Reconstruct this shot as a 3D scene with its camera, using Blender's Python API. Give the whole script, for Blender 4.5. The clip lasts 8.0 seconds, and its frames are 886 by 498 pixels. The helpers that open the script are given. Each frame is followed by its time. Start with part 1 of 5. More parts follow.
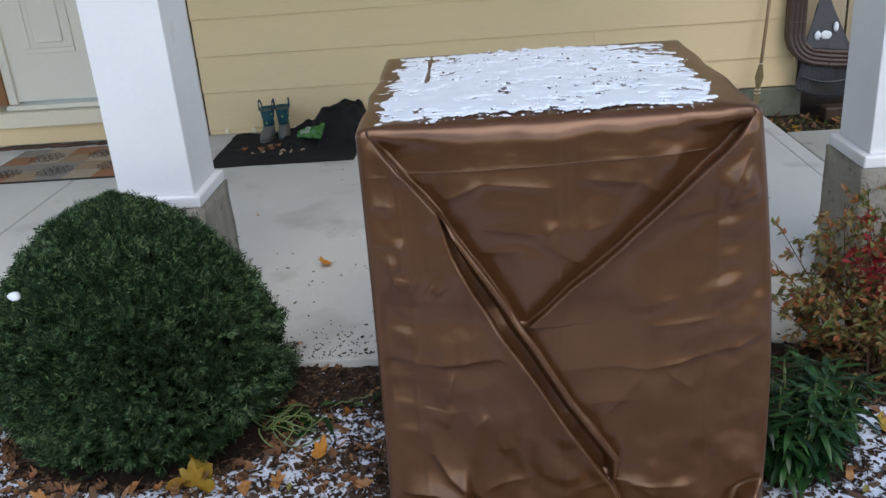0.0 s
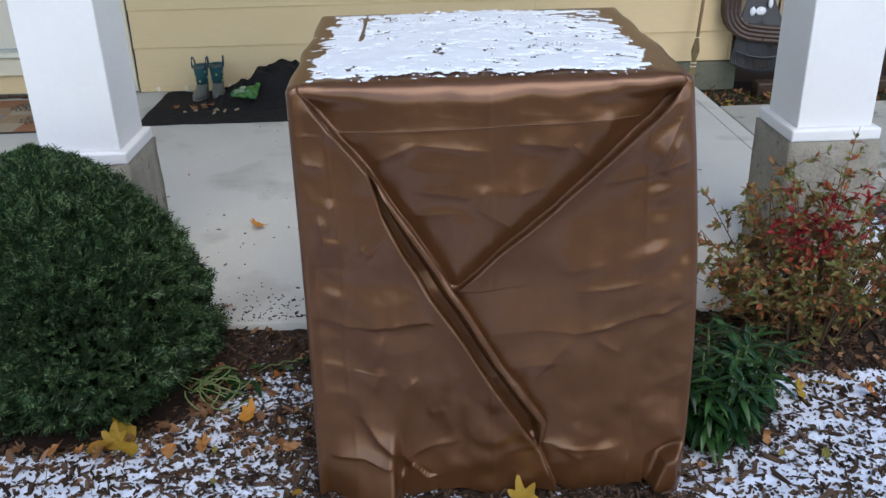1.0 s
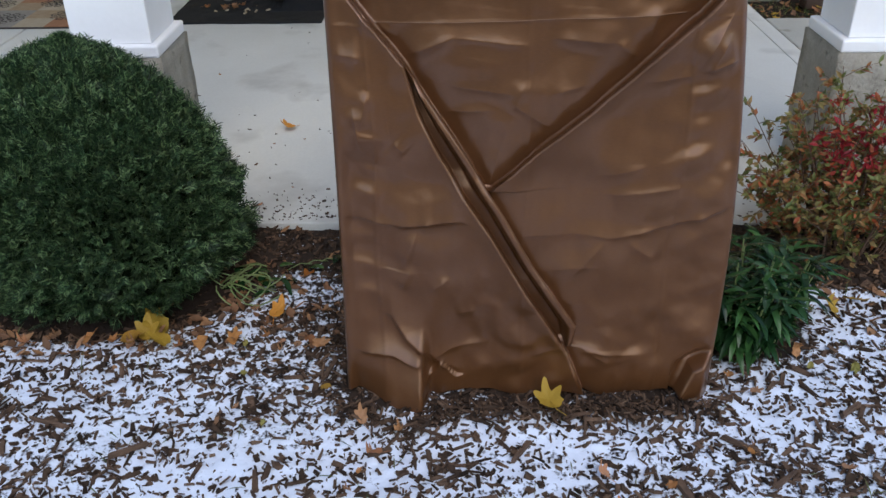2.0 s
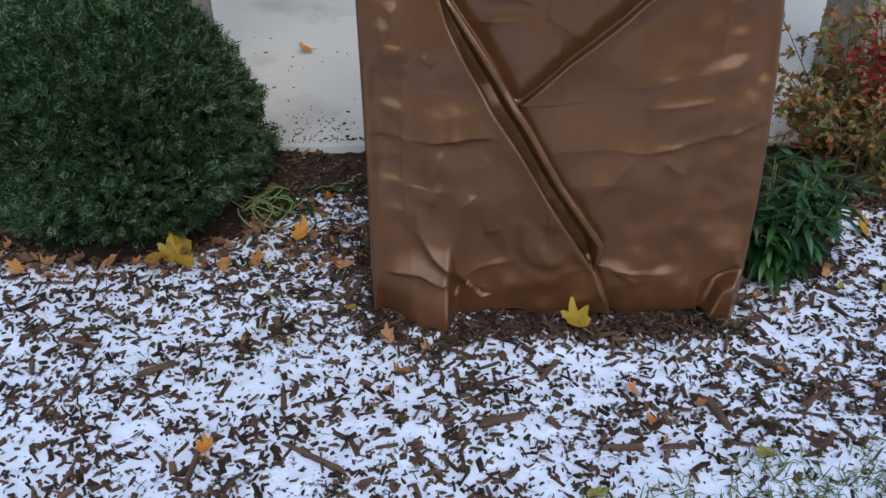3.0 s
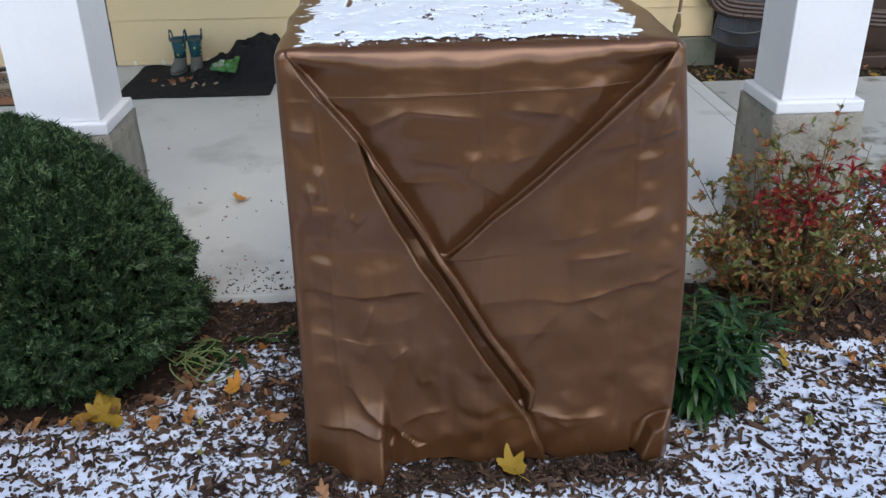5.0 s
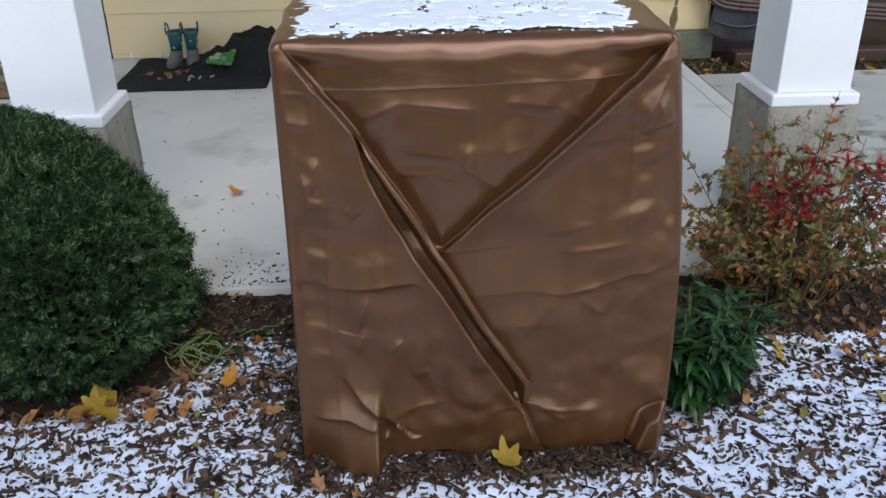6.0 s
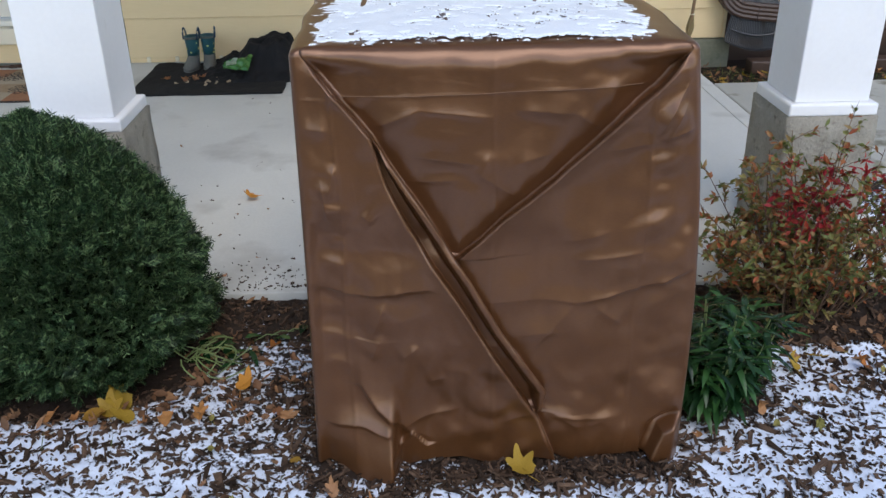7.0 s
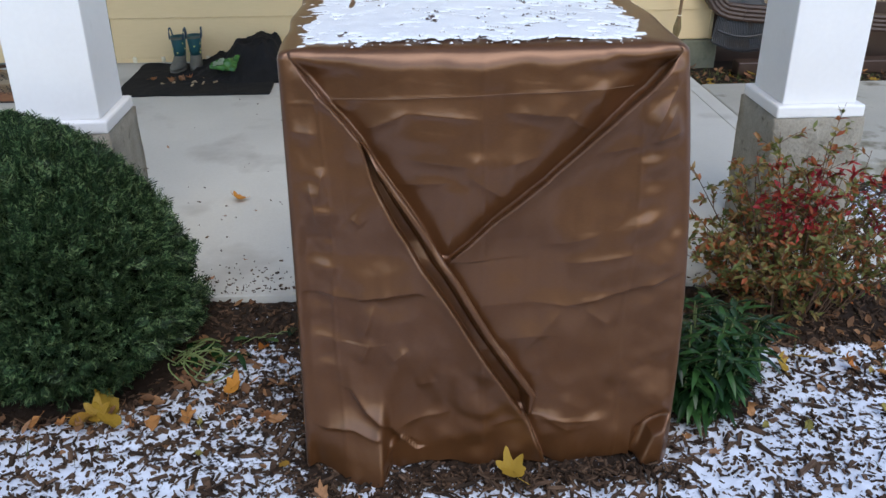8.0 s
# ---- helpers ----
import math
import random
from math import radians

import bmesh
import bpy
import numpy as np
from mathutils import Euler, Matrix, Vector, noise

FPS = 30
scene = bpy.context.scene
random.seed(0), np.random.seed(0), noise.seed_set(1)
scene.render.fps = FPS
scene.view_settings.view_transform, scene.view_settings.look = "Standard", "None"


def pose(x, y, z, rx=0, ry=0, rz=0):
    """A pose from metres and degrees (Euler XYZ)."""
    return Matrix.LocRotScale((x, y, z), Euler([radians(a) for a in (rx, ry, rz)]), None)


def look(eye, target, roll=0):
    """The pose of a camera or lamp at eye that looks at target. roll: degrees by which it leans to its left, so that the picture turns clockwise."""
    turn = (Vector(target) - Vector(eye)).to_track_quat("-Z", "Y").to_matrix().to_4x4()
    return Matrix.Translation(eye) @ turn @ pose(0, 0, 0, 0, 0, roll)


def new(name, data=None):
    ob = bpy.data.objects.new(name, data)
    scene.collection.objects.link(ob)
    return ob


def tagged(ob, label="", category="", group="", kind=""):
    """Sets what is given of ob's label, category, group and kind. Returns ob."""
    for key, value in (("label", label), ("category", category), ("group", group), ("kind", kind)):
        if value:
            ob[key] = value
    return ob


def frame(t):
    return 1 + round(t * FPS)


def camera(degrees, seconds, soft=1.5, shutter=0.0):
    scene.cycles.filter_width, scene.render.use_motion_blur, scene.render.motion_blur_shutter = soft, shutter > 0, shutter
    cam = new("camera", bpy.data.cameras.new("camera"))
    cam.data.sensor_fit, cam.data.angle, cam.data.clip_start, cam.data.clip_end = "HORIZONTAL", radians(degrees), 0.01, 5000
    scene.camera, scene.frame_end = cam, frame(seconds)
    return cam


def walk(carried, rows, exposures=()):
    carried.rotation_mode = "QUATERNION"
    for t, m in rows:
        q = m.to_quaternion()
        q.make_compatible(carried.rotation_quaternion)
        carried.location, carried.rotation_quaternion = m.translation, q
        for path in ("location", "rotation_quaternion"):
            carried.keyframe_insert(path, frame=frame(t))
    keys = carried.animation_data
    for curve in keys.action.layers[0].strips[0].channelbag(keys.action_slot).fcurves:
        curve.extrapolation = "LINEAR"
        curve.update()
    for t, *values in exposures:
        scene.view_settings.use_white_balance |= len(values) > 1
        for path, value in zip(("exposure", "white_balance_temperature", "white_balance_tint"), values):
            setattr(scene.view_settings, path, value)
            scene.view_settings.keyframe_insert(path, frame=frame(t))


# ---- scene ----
EXP = 0.76
cam = camera(54.2, 8.0)
PATH = [
    (0, (0.27, -0.149, 1.327), (0.164, 1.697, 0.564), -4.4),
    (0.5, (0.278, -0.145, 1.314), (0.217, 1.684, 0.508), -2.5),
    (1, (0.284, -0.139, 1.311), (0.316, 1.677, 0.473), -1.6),
    (1.5, (0.271, -0.145, 1.306), (0.3, 1.648, 0.42), -1.0),
    (2, (0.27, -0.138, 1.271), (0.237, 1.589, 0.264), -0.8),
    (2.2, (0.244, -0.147, 1.224), (0.171, 1.539, 0.152), -1.3),
    (3.3, (0.236, -0.133, 1.228), (0.199, 1.514, 0.095), -1.6),
    (3.5, (0.242, -0.14, 1.231), (0.244, 1.534, 0.138), -1.4),
    (4, (0.258, -0.14, 1.275), (0.316, 1.602, 0.294), -1.5),
    (4.5, (0.257, -0.138, 1.287), (0.331, 1.658, 0.411), -1.2),
    (6, (0.263, -0.143, 1.284), (0.351, 1.644, 0.391), -0.9),
    (6.5, (0.262, -0.142, 1.286), (0.341, 1.648, 0.397), -0.8),
    (7, (0.254, -0.143, 1.287), (0.315, 1.652, 0.406), -0.7),
    (7.5, (0.254, -0.136, 1.286), (0.316, 1.659, 0.406), -0.7),
    (8, (0.25, -0.134, 1.289), (0.34, 1.659, 0.408), -0.4),
]
walk(cam, [(t, look(eye, target, roll)) for t, eye, target, roll in PATH],
     [(0.0, EXP - 0.22), (0.5, EXP - 0.14), (1.0, EXP - 0.05), (1.5, EXP), (8.0, EXP)])

# ---------------------------------------------------------------- light
SUN_EL, SUN_AZ = radians(38), radians(160)
world = bpy.data.worlds.new("world")
scene.world = world
world.use_nodes = True
wn = world.node_tree.nodes
sky = wn.new("ShaderNodeTexSky")
sky.sky_type = "NISHITA"
sky.sun_disc = False
sky.sun_elevation, sky.sun_rotation = SUN_EL, SUN_AZ
sky.air_density, sky.dust_density = 1.0, 0.6
wn["Background"].inputs["Strength"].default_value = 0.15
world.node_tree.links.new(sky.outputs["Color"], wn["Background"].inputs["Color"])
sun = new("sun", bpy.data.lights.new("sun", "SUN"))
sun.data.energy, sun.data.angle, sun.data.color = 0.85, radians(40), (1.0, 0.95, 0.88)
sun.matrix_world = look((0.9, -2.6, 6.0), (0.2, 1.4, 0.0))
scene.view_settings.exposure = EXP


# ---------------------------------------------------------------- materials
def surface(name, a, b, rough=0.7, scale=8.0, fine=90.0, bump=0.15, metal=0.0, island=0.0, spec=0.5, stretch=(1, 1, 1), dirt=None, coords="Object", dist=0.004):
    """Two tones mixed by a coarse and a fine noise, fine relief, and a little change from piece to piece."""
    m = bpy.data.materials.new(name)
    m.use_nodes = True
    n, l = m.node_tree.nodes, m.node_tree.links
    p = n["Principled BSDF"]
    tc, mp = n.new("ShaderNodeTexCoord"), n.new("ShaderNodeMapping")
    mp.inputs["Scale"].default_value = stretch
    l.new(tc.outputs[coords], mp.inputs["Vector"])
    n1, n2 = n.new("ShaderNodeTexNoise"), n.new("ShaderNodeTexNoise")
    for node, sc, det in ((n1, scale, 6), (n2, fine, 4)):
        node.inputs["Scale"].default_value, node.inputs["Detail"].default_value = sc, det
        l.new(mp.outputs[0], node.inputs["Vector"])
    add = n.new("ShaderNodeMath")
    add.operation = "MULTIPLY_ADD"
    l.new(n2.outputs["Fac"], add.inputs[0])
    add.inputs[1].default_value = 0.6
    l.new(n1.outputs["Fac"], add.inputs[2])
    rng = n.new("ShaderNodeMapRange")
    rng.inputs["From Min"].default_value, rng.inputs["From Max"].default_value = 0.5, 1.1
    l.new(add.outputs[0], rng.inputs["Value"])
    fac = rng.outputs[0]
    mix = n.new("ShaderNodeMix")
    mix.data_type = "RGBA"
    mix.inputs["A"].default_value, mix.inputs["B"].default_value = (*a, 1), (*b, 1)
    l.new(fac, mix.inputs["Factor"])
    out = mix.outputs["Result"]
    if dirt:
        n3 = n.new("ShaderNodeTexNoise")
        n3.inputs["Scale"].default_value, n3.inputs["Detail"].default_value = dirt[1], 8
        l.new(tc.outputs[coords], n3.inputs["Vector"])
        r3 = n.new("ShaderNodeMapRange")
        r3.inputs["From Min"].default_value, r3.inputs["From Max"].default_value = dirt[2], dirt[2] + 0.12
        l.new(n3.outputs["Fac"], r3.inputs["Value"])
        mx = n.new("ShaderNodeMix")
        mx.data_type = "RGBA"
        l.new(r3.outputs[0], mx.inputs["Factor"])
        l.new(out, mx.inputs["A"])
        mx.inputs["B"].default_value = (*dirt[0], 1)
        out = mx.outputs["Result"]
    if island:
        geo, hsv = n.new("ShaderNodeNewGeometry"), n.new("ShaderNodeHueSaturation")
        mr = n.new("ShaderNodeMapRange")
        mr.inputs["To Min"].default_value, mr.inputs["To Max"].default_value = 1 - island, 1 + island
        l.new(geo.outputs["Random Per Island"], mr.inputs["Value"])
        l.new(mr.outputs[0], hsv.inputs["Value"])
        l.new(out, hsv.inputs["Color"])
        out = hsv.outputs[0]
    l.new(out, p.inputs["Base Color"])
    p.inputs["Roughness"].default_value, p.inputs["Metallic"].default_value = rough, metal
    p.inputs["Specular IOR Level"].default_value = spec
    if bump:
        bp = n.new("ShaderNodeBump")
        bp.inputs["Strength"].default_value, bp.inputs["Distance"].default_value = bump, dist
        l.new(add.outputs[0], bp.inputs["Height"])
        l.new(bp.outputs[0], p.inputs["Normal"])
    return m


def ramp_leaf(name, stops, rough=0.5, through_light=0.25, island=True):
    """Leaf colours picked leaf by leaf from a ramp."""
    m = bpy.data.materials.new(name)
    m.use_nodes = True
    n, l = m.node_tree.nodes, m.node_tree.links
    p = n["Principled BSDF"]
    geo, ramp = n.new("ShaderNodeNewGeometry"), n.new("ShaderNodeValToRGB")
    els = ramp.color_ramp.elements
    while len(els) < len(stops):
        els.new(0.5)
    for e, (pos, col) in zip(els, stops):
        e.position, e.color = pos, (*col, 1)
    if island:
        l.new(geo.outputs["Random Per Island"], ramp.inputs["Fac"])
    else:
        info = n.new("ShaderNodeObjectInfo")
        l.new(info.outputs["Random"], ramp.inputs["Fac"])
    tc, nz = n.new("ShaderNodeTexCoord"), n.new("ShaderNodeTexNoise")
    nz.inputs["Scale"].default_value = 60
    l.new(tc.outputs["Object"], nz.inputs["Vector"])
    mr, hsv = n.new("ShaderNodeMapRange"), n.new("ShaderNodeHueSaturation")
    mr.inputs["To Min"].default_value, mr.inputs["To Max"].default_value = 0.55, 1.4
    l.new(nz.outputs["Fac"], mr.inputs["Value"])
    l.new(mr.outputs[0], hsv.inputs["Value"])
    l.new(ramp.outputs["Color"], hsv.inputs["Color"])
    l.new(hsv.outputs[0], p.inputs["Base Color"])
    p.inputs["Roughness"].default_value = rough
    p.inputs["Specular IOR Level"].default_value = 0.35
    tr, ms = n.new("ShaderNodeBsdfTranslucent"), n.new("ShaderNodeMixShader")
    l.new(hsv.outputs[0], tr.inputs["Color"])
    ms.inputs[0].default_value = through_light
    l.new(p.outputs[0], ms.inputs[1])
    l.new(tr.outputs[0], ms.inputs[2])
    l.new(ms.outputs[0], n["Material Output"].inputs["Surface"])
    return m


M = {}
M["siding"] = surface("cream_siding_paint", (0.72, 0.55, 0.31), (0.78, 0.60, 0.345), 0.6, 3, 60, 0.06, stretch=(0.3, 1, 2))
M["trim"] = surface("cream_trim_paint", (0.74, 0.66, 0.50), (0.80, 0.72, 0.56), 0.55, 4, 60, 0.06)
M["door"] = surface("ivory_door_paint", (0.72, 0.67, 0.57), (0.76, 0.71, 0.61), 0.45, 3, 50, 0.03)
M["white"] = surface("white_paint", (0.78, 0.78, 0.79), (0.83, 0.83, 0.84), 0.5, 5, 70, 0.05, dirt=((0.66, 0.65, 0.62), 6, 0.68))
M["weather"] = surface("orange_brown_wood", (0.20, 0.085, 0.03), (0.30, 0.14, 0.05), 0.6, 8, 80, 0.2)
M["slab"] = surface("porch_concrete", (0.53, 0.53, 0.505), (0.62, 0.62, 0.59), 0.85, 2.2, 120, 0.2, dirt=((0.45, 0.445, 0.42), 3.0, 0.56))
M["walk"] = surface("walk_concrete", (0.34, 0.34, 0.31), (0.44, 0.43, 0.39), 0.9, 3, 120, 0.3, dirt=((0.17, 0.16, 0.12), 7, 0.52))
M["pier"] = surface("rough_pier_concrete", (0.22, 0.20, 0.165), (0.36, 0.335, 0.28), 0.92, 14, 130, 0.9, dirt=((0.12, 0.11, 0.085), 26, 0.60), dist=0.008)
M["foundation"] = surface("mossy_foundation", (0.12, 0.125, 0.09), (0.19, 0.19, 0.14), 0.95, 6, 60, 0.5, dirt=((0.07, 0.09, 0.045), 8, 0.52))
M["cover"] = surface("brown_vinyl", (0.112, 0.045, 0.0165), (0.145, 0.060, 0.0215), 0.32, 6, 420, 0.10, metal=0.46, spec=0.7, dist=0.002, stretch=(0.25, 1, 1))
vinyl = M["cover"].node_tree.nodes["Principled BSDF"]
vinyl.inputs["Coat Weight"].default_value, vinyl.inputs["Coat Roughness"].default_value = 0.32, 0.24
M["seam"] = surface("pale_stitching", (0.13, 0.065, 0.035), (0.17, 0.09, 0.05), 0.7, 30, 200, 0.1)
M["snow"] = surface("snow", (0.76, 0.79, 0.84), (0.86, 0.88, 0.91), 0.6, 20, 300, 0.35, dist=0.003)
M["chip"] = surface("bark_chip", (0.026, 0.016, 0.011), (0.105, 0.064, 0.041), 0.85, 25, 160, 0.6, island=0.7, spec=0.2)
M["bark"] = surface("bark", (0.05, 0.028, 0.018), (0.13, 0.075, 0.045), 0.9, 20, 120, 0.6)
M["mat"] = surface("black_mat_felt", (0.012, 0.012, 0.013), (0.022, 0.022, 0.023), 0.95, 20, 300, 0.4, spec=0.2)
M["cloth"] = surface("black_cloth", (0.010, 0.010, 0.011), (0.018, 0.018, 0.02), 0.9, 9, 200, 0.3, spec=0.2)
M["teal"] = surface("teal_rubber", (0.010, 0.060, 0.075), (0.016, 0.085, 0.10), 0.4, 8, 60, 0.03)
M["tealdark"] = surface("navy_lining", (0.01, 0.03, 0.06), (0.014, 0.045, 0.085), 0.7, 8, 60, 0.03)
M["greyrub"] = surface("grey_rubber", (0.09, 0.09, 0.08), (0.15, 0.145, 0.125), 0.6, 14, 90, 0.1)
M["spots"] = surface("pale_yellow_print", (0.45, 0.44, 0.12), (0.55, 0.52, 0.2), 0.5, 8, 60, 0.0)
M["packet"] = surface("green_plastic_film", (0.02, 0.09, 0.02), (0.08, 0.22, 0.05), 0.2, 30, 90, 0.4)
M["packetw"] = surface("pale_print", (0.10, 0.16, 0.09), (0.34, 0.40, 0.28), 0.3, 40, 90, 0.2)
M["bronze"] = surface("brown_gutter_paint", (0.042, 0.022, 0.015), (0.06, 0.034, 0.024), 0.42, 6, 90, 0.06)
M["rake"] = surface("charcoal_plastic", (0.022, 0.023, 0.026), (0.034, 0.035, 0.04), 0.45, 9, 90, 0.05)
M["broom"] = surface("straw", (0.20, 0.145, 0.065), (0.32, 0.24, 0.12), 0.8, 20, 160, 0.5, stretch=(1, 1, 0.15))
M["stick"] = surface("worn_wood_handle", (0.22, 0.13, 0.07), (0.33, 0.21, 0.12), 0.6, 10, 90, 0.1, stretch=(1, 1, 0.1))
M["fence"] = surface("weathered_board", (0.30, 0.235, 0.15), (0.42, 0.34, 0.23), 0.8, 6, 60, 0.3, stretch=(1, 1, 0.15))
M["vine"] = surface("pale_green_stem", (0.10, 0.15, 0.045), (0.17, 0.21, 0.08), 0.6, 20, 90, 0.1)
M["twig"] = surface("twig", (0.075, 0.04, 0.025), (0.13, 0.075, 0.045), 0.8, 20, 90, 0.2)
M["ceiling"] = surface("porch_ceiling_paint", (0.72, 0.71, 0.68), (0.78, 0.77, 0.74), 0.6, 3, 40, 0.05)
M["thuja"] = ramp_leaf("thuja_scales", [(0.0, (0.008, 0.022, 0.010)), (0.5, (0.024, 0.056, 0.023)), (0.72, (0.066, 0.125, 0.050)), (1.0, (0.17, 0.24, 0.11))], 0.5, 0.1)
M["glossleaf"] = ramp_leaf("glossy_green_leaf", [(0.0, (0.008, 0.024, 0.009)), (0.6, (0.017, 0.052, 0.016)), (1.0, (0.045, 0.115, 0.03))], 0.25, 0.15)
M["shrubleaf"] = ramp_leaf("autumn_shrub_leaf", [(0.0, (0.08, 0.12, 0.03)), (0.35, (0.20, 0.20, 0.06)), (0.62, (0.30, 0.20, 0.08)), (0.80, (0.30, 0.12, 0.04)), (1.0, (0.34, 0.075, 0.03))], 0.5, 0.3)
M["redleaf"] = ramp_leaf("crimson_leaf", [(0.0, (0.20, 0.010, 0.02)), (0.6, (0.34, 0.022, 0.03)), (1.0, (0.38, 0.07, 0.03))], 0.5, 0.3)
M["fallen"] = ramp_leaf("fallen_leaf_tan", [(0.0, (0.30, 0.13, 0.06)), (0.35, (0.42, 0.19, 0.05)), (0.6, (0.32, 0.17, 0.09)), (0.85, (0.17, 0.085, 0.04)), (1.0, (0.48, 0.24, 0.13))], 0.65, 0.15, island=False)
M["yellow"] = ramp_leaf("fallen_leaf_yellow", [(0.0, (0.34, 0.21, 0.025)), (0.6, (0.40, 0.26, 0.035)), (1.0, (0.34, 0.18, 0.03))], 0.6, 0.2, island=False)
M["olive"] = ramp_leaf("fallen_leaf_olive", [(0.0, (0.22, 0.20, 0.05)), (1.0, (0.34, 0.29, 0.08))], 0.6, 0.2, island=False)
M["orange"] = ramp_leaf("fallen_leaf_orange", [(0.0, (0.50, 0.17, 0.03)), (1.0, (0.58, 0.25, 0.04))], 0.6, 0.2, island=False)
M["litter"] = ramp_leaf("dry_leaf_litter", [(0.0, (0.10, 0.05, 0.025)), (0.5, (0.2, 0.1, 0.05)), (1.0, (0.32, 0.17, 0.08))], 0.7, 0.1)
M["grass"] = ramp_leaf("grass_blade", [(0.0, (0.05, 0.085, 0.022)), (0.6, (0.10, 0.14, 0.04)), (1.0, (0.24, 0.21, 0.09))], 0.5, 0.25)


def ground_material():
    m = bpy.data.materials.new("snowy_mulch_ground")
    m.use_nodes = True
    n, l = m.node_tree.nodes, m.node_tree.links
    p = n["Principled BSDF"]
    tc = n.new("ShaderNodeTexCoord")
    att = n.new("ShaderNodeAttribute")
    att.attribute_name = "snow_cover"
    tot = None
    for sc, w in ((38, 0.55), (110, 0.45)):
        nz = n.new("ShaderNodeTexNoise")
        nz.inputs["Scale"].default_value, nz.inputs["Detail"].default_value = sc, 5
        l.new(tc.outputs["Object"], nz.inputs["Vector"])
        mul = n.new("ShaderNodeMath")
        mul.operation = "MULTIPLY_ADD"
        l.new(nz.outputs["Fac"], mul.inputs[0])
        mul.inputs[1].default_value = w
        if tot is None:
            l.new(att.outputs["Fac"], mul.inputs[2])
        else:
            l.new(tot, mul.inputs[2])
        tot = mul.outputs[0]
    mr = n.new("ShaderNodeMapRange")
    mr.inputs["From Min"].default_value, mr.inputs["From Max"].default_value = 0.97, 1.05
    l.new(tot, mr.inputs["Value"])
    soil, soil2, mix1 = n.new("ShaderNodeTexNoise"), n.new("ShaderNodeTexNoise"), n.new("ShaderNodeMix")
    soil.inputs["Scale"].default_value, soil.inputs["Detail"].default_value = 70, 8
    soil2.inputs["Scale"].default_value = 4
    l.new(tc.outputs["Object"], soil.inputs["Vector"])
    mix1.data_type = "RGBA"
    l.new(soil.outputs["Fac"], mix1.inputs["Factor"])
    mix1.inputs["A"].default_value, mix1.inputs["B"].default_value = (0.008, 0.005, 0.004, 1), (0.045, 0.029, 0.02, 1)
    lawn, mix0 = n.new("ShaderNodeAttribute"), n.new("ShaderNodeMix")
    lawn.attribute_name = "lawn"
    mix0.data_type = "RGBA"
    l.new(lawn.outputs["Fac"], mix0.inputs["Factor"])
    l.new(mix1.outputs["Result"], mix0.inputs["A"])
    mix0.inputs["B"].default_value = (0.12, 0.10, 0.035, 1)
    mix1 = mix0
    mix2 = n.new("ShaderNodeMix")
    mix2.data_type = "RGBA"
    l.new(mr.outputs[0], mix2.inputs["Factor"])
    l.new(mix1.outputs["Result"], mix2.inputs["A"])
    mix2.inputs["B"].default_value = (0.72, 0.78, 0.90, 1)
    l.new(mix2.outputs["Result"], p.inputs["Base Color"])
    p.inputs["Roughness"].default_value = 0.8
    p.inputs["Specular IOR Level"].default_value = 0.25
    bp = n.new("ShaderNodeBump")
    bp.inputs["Strength"].default_value, bp.inputs["Distance"].default_value = 0.7, 0.008
    l.new(tot, bp.inputs["Height"])
    l.new(bp.outputs[0], p.inputs["Normal"])
    return m


M["ground"] = ground_material()


# ---------------------------------------------------------------- mesh helpers
def link_mesh(name, bm, material, parent=None, label="", smooth=False):
    me = bpy.data.meshes.new(name)
    bm.to_mesh(me)
    bm.free()
    me.materials.append(material)
    if smooth:
        me.polygons.foreach_set("use_smooth", [True] * len(me.polygons))
    ob = new(name, me)
    if parent:
        ob.parent = parent
    if label:
        ob["label"] = label
    return ob


def part(name, bm, material, parent, label="", smooth=False):
    return link_mesh(name, bm, material, parent, label, smooth)


def raw(name, verts, faces, material, parent=None, label="", smooth=False):
    me = bpy.data.meshes.new(name)
    me.from_pydata(verts, [], faces)
    me.materials.append(material)
    if smooth:
        me.polygons.foreach_set("use_smooth", [True] * len(me.polygons))
    ob = new(name, me)
    if parent:
        ob.parent = parent
    if label:
        ob["label"] = label
    return ob


def thing(name, at=(0, 0, 0), label="", category="", group="", kind=""):
    ob = new(name)
    ob.location = at
    ob.empty_display_size = 0.05
    return tagged(ob, label, category, group, kind)


def box(x0, x1, y0, y1, z0, z1, bevel=0.0, bm=None):
    own = bmesh.new()
    bmesh.ops.create_cube(own, size=1)
    bmesh.ops.transform(own, matrix=Matrix.Translation(((x0 + x1) / 2, (y0 + y1) / 2, (z0 + z1) / 2)) @ Matrix.Diagonal((x1 - x0, y1 - y0, z1 - z0, 1)), verts=own.verts)
    if bevel:
        bmesh.ops.bevel(own, geom=own.edges[:], offset=bevel, segments=2, affect="EDGES", profile=0.5)
    if bm is None:
        return own
    tmp = bpy.data.meshes.new("tmp")
    own.to_mesh(tmp)
    own.free()
    bm.from_mesh(tmp)
    bpy.data.meshes.remove(tmp)
    return bm


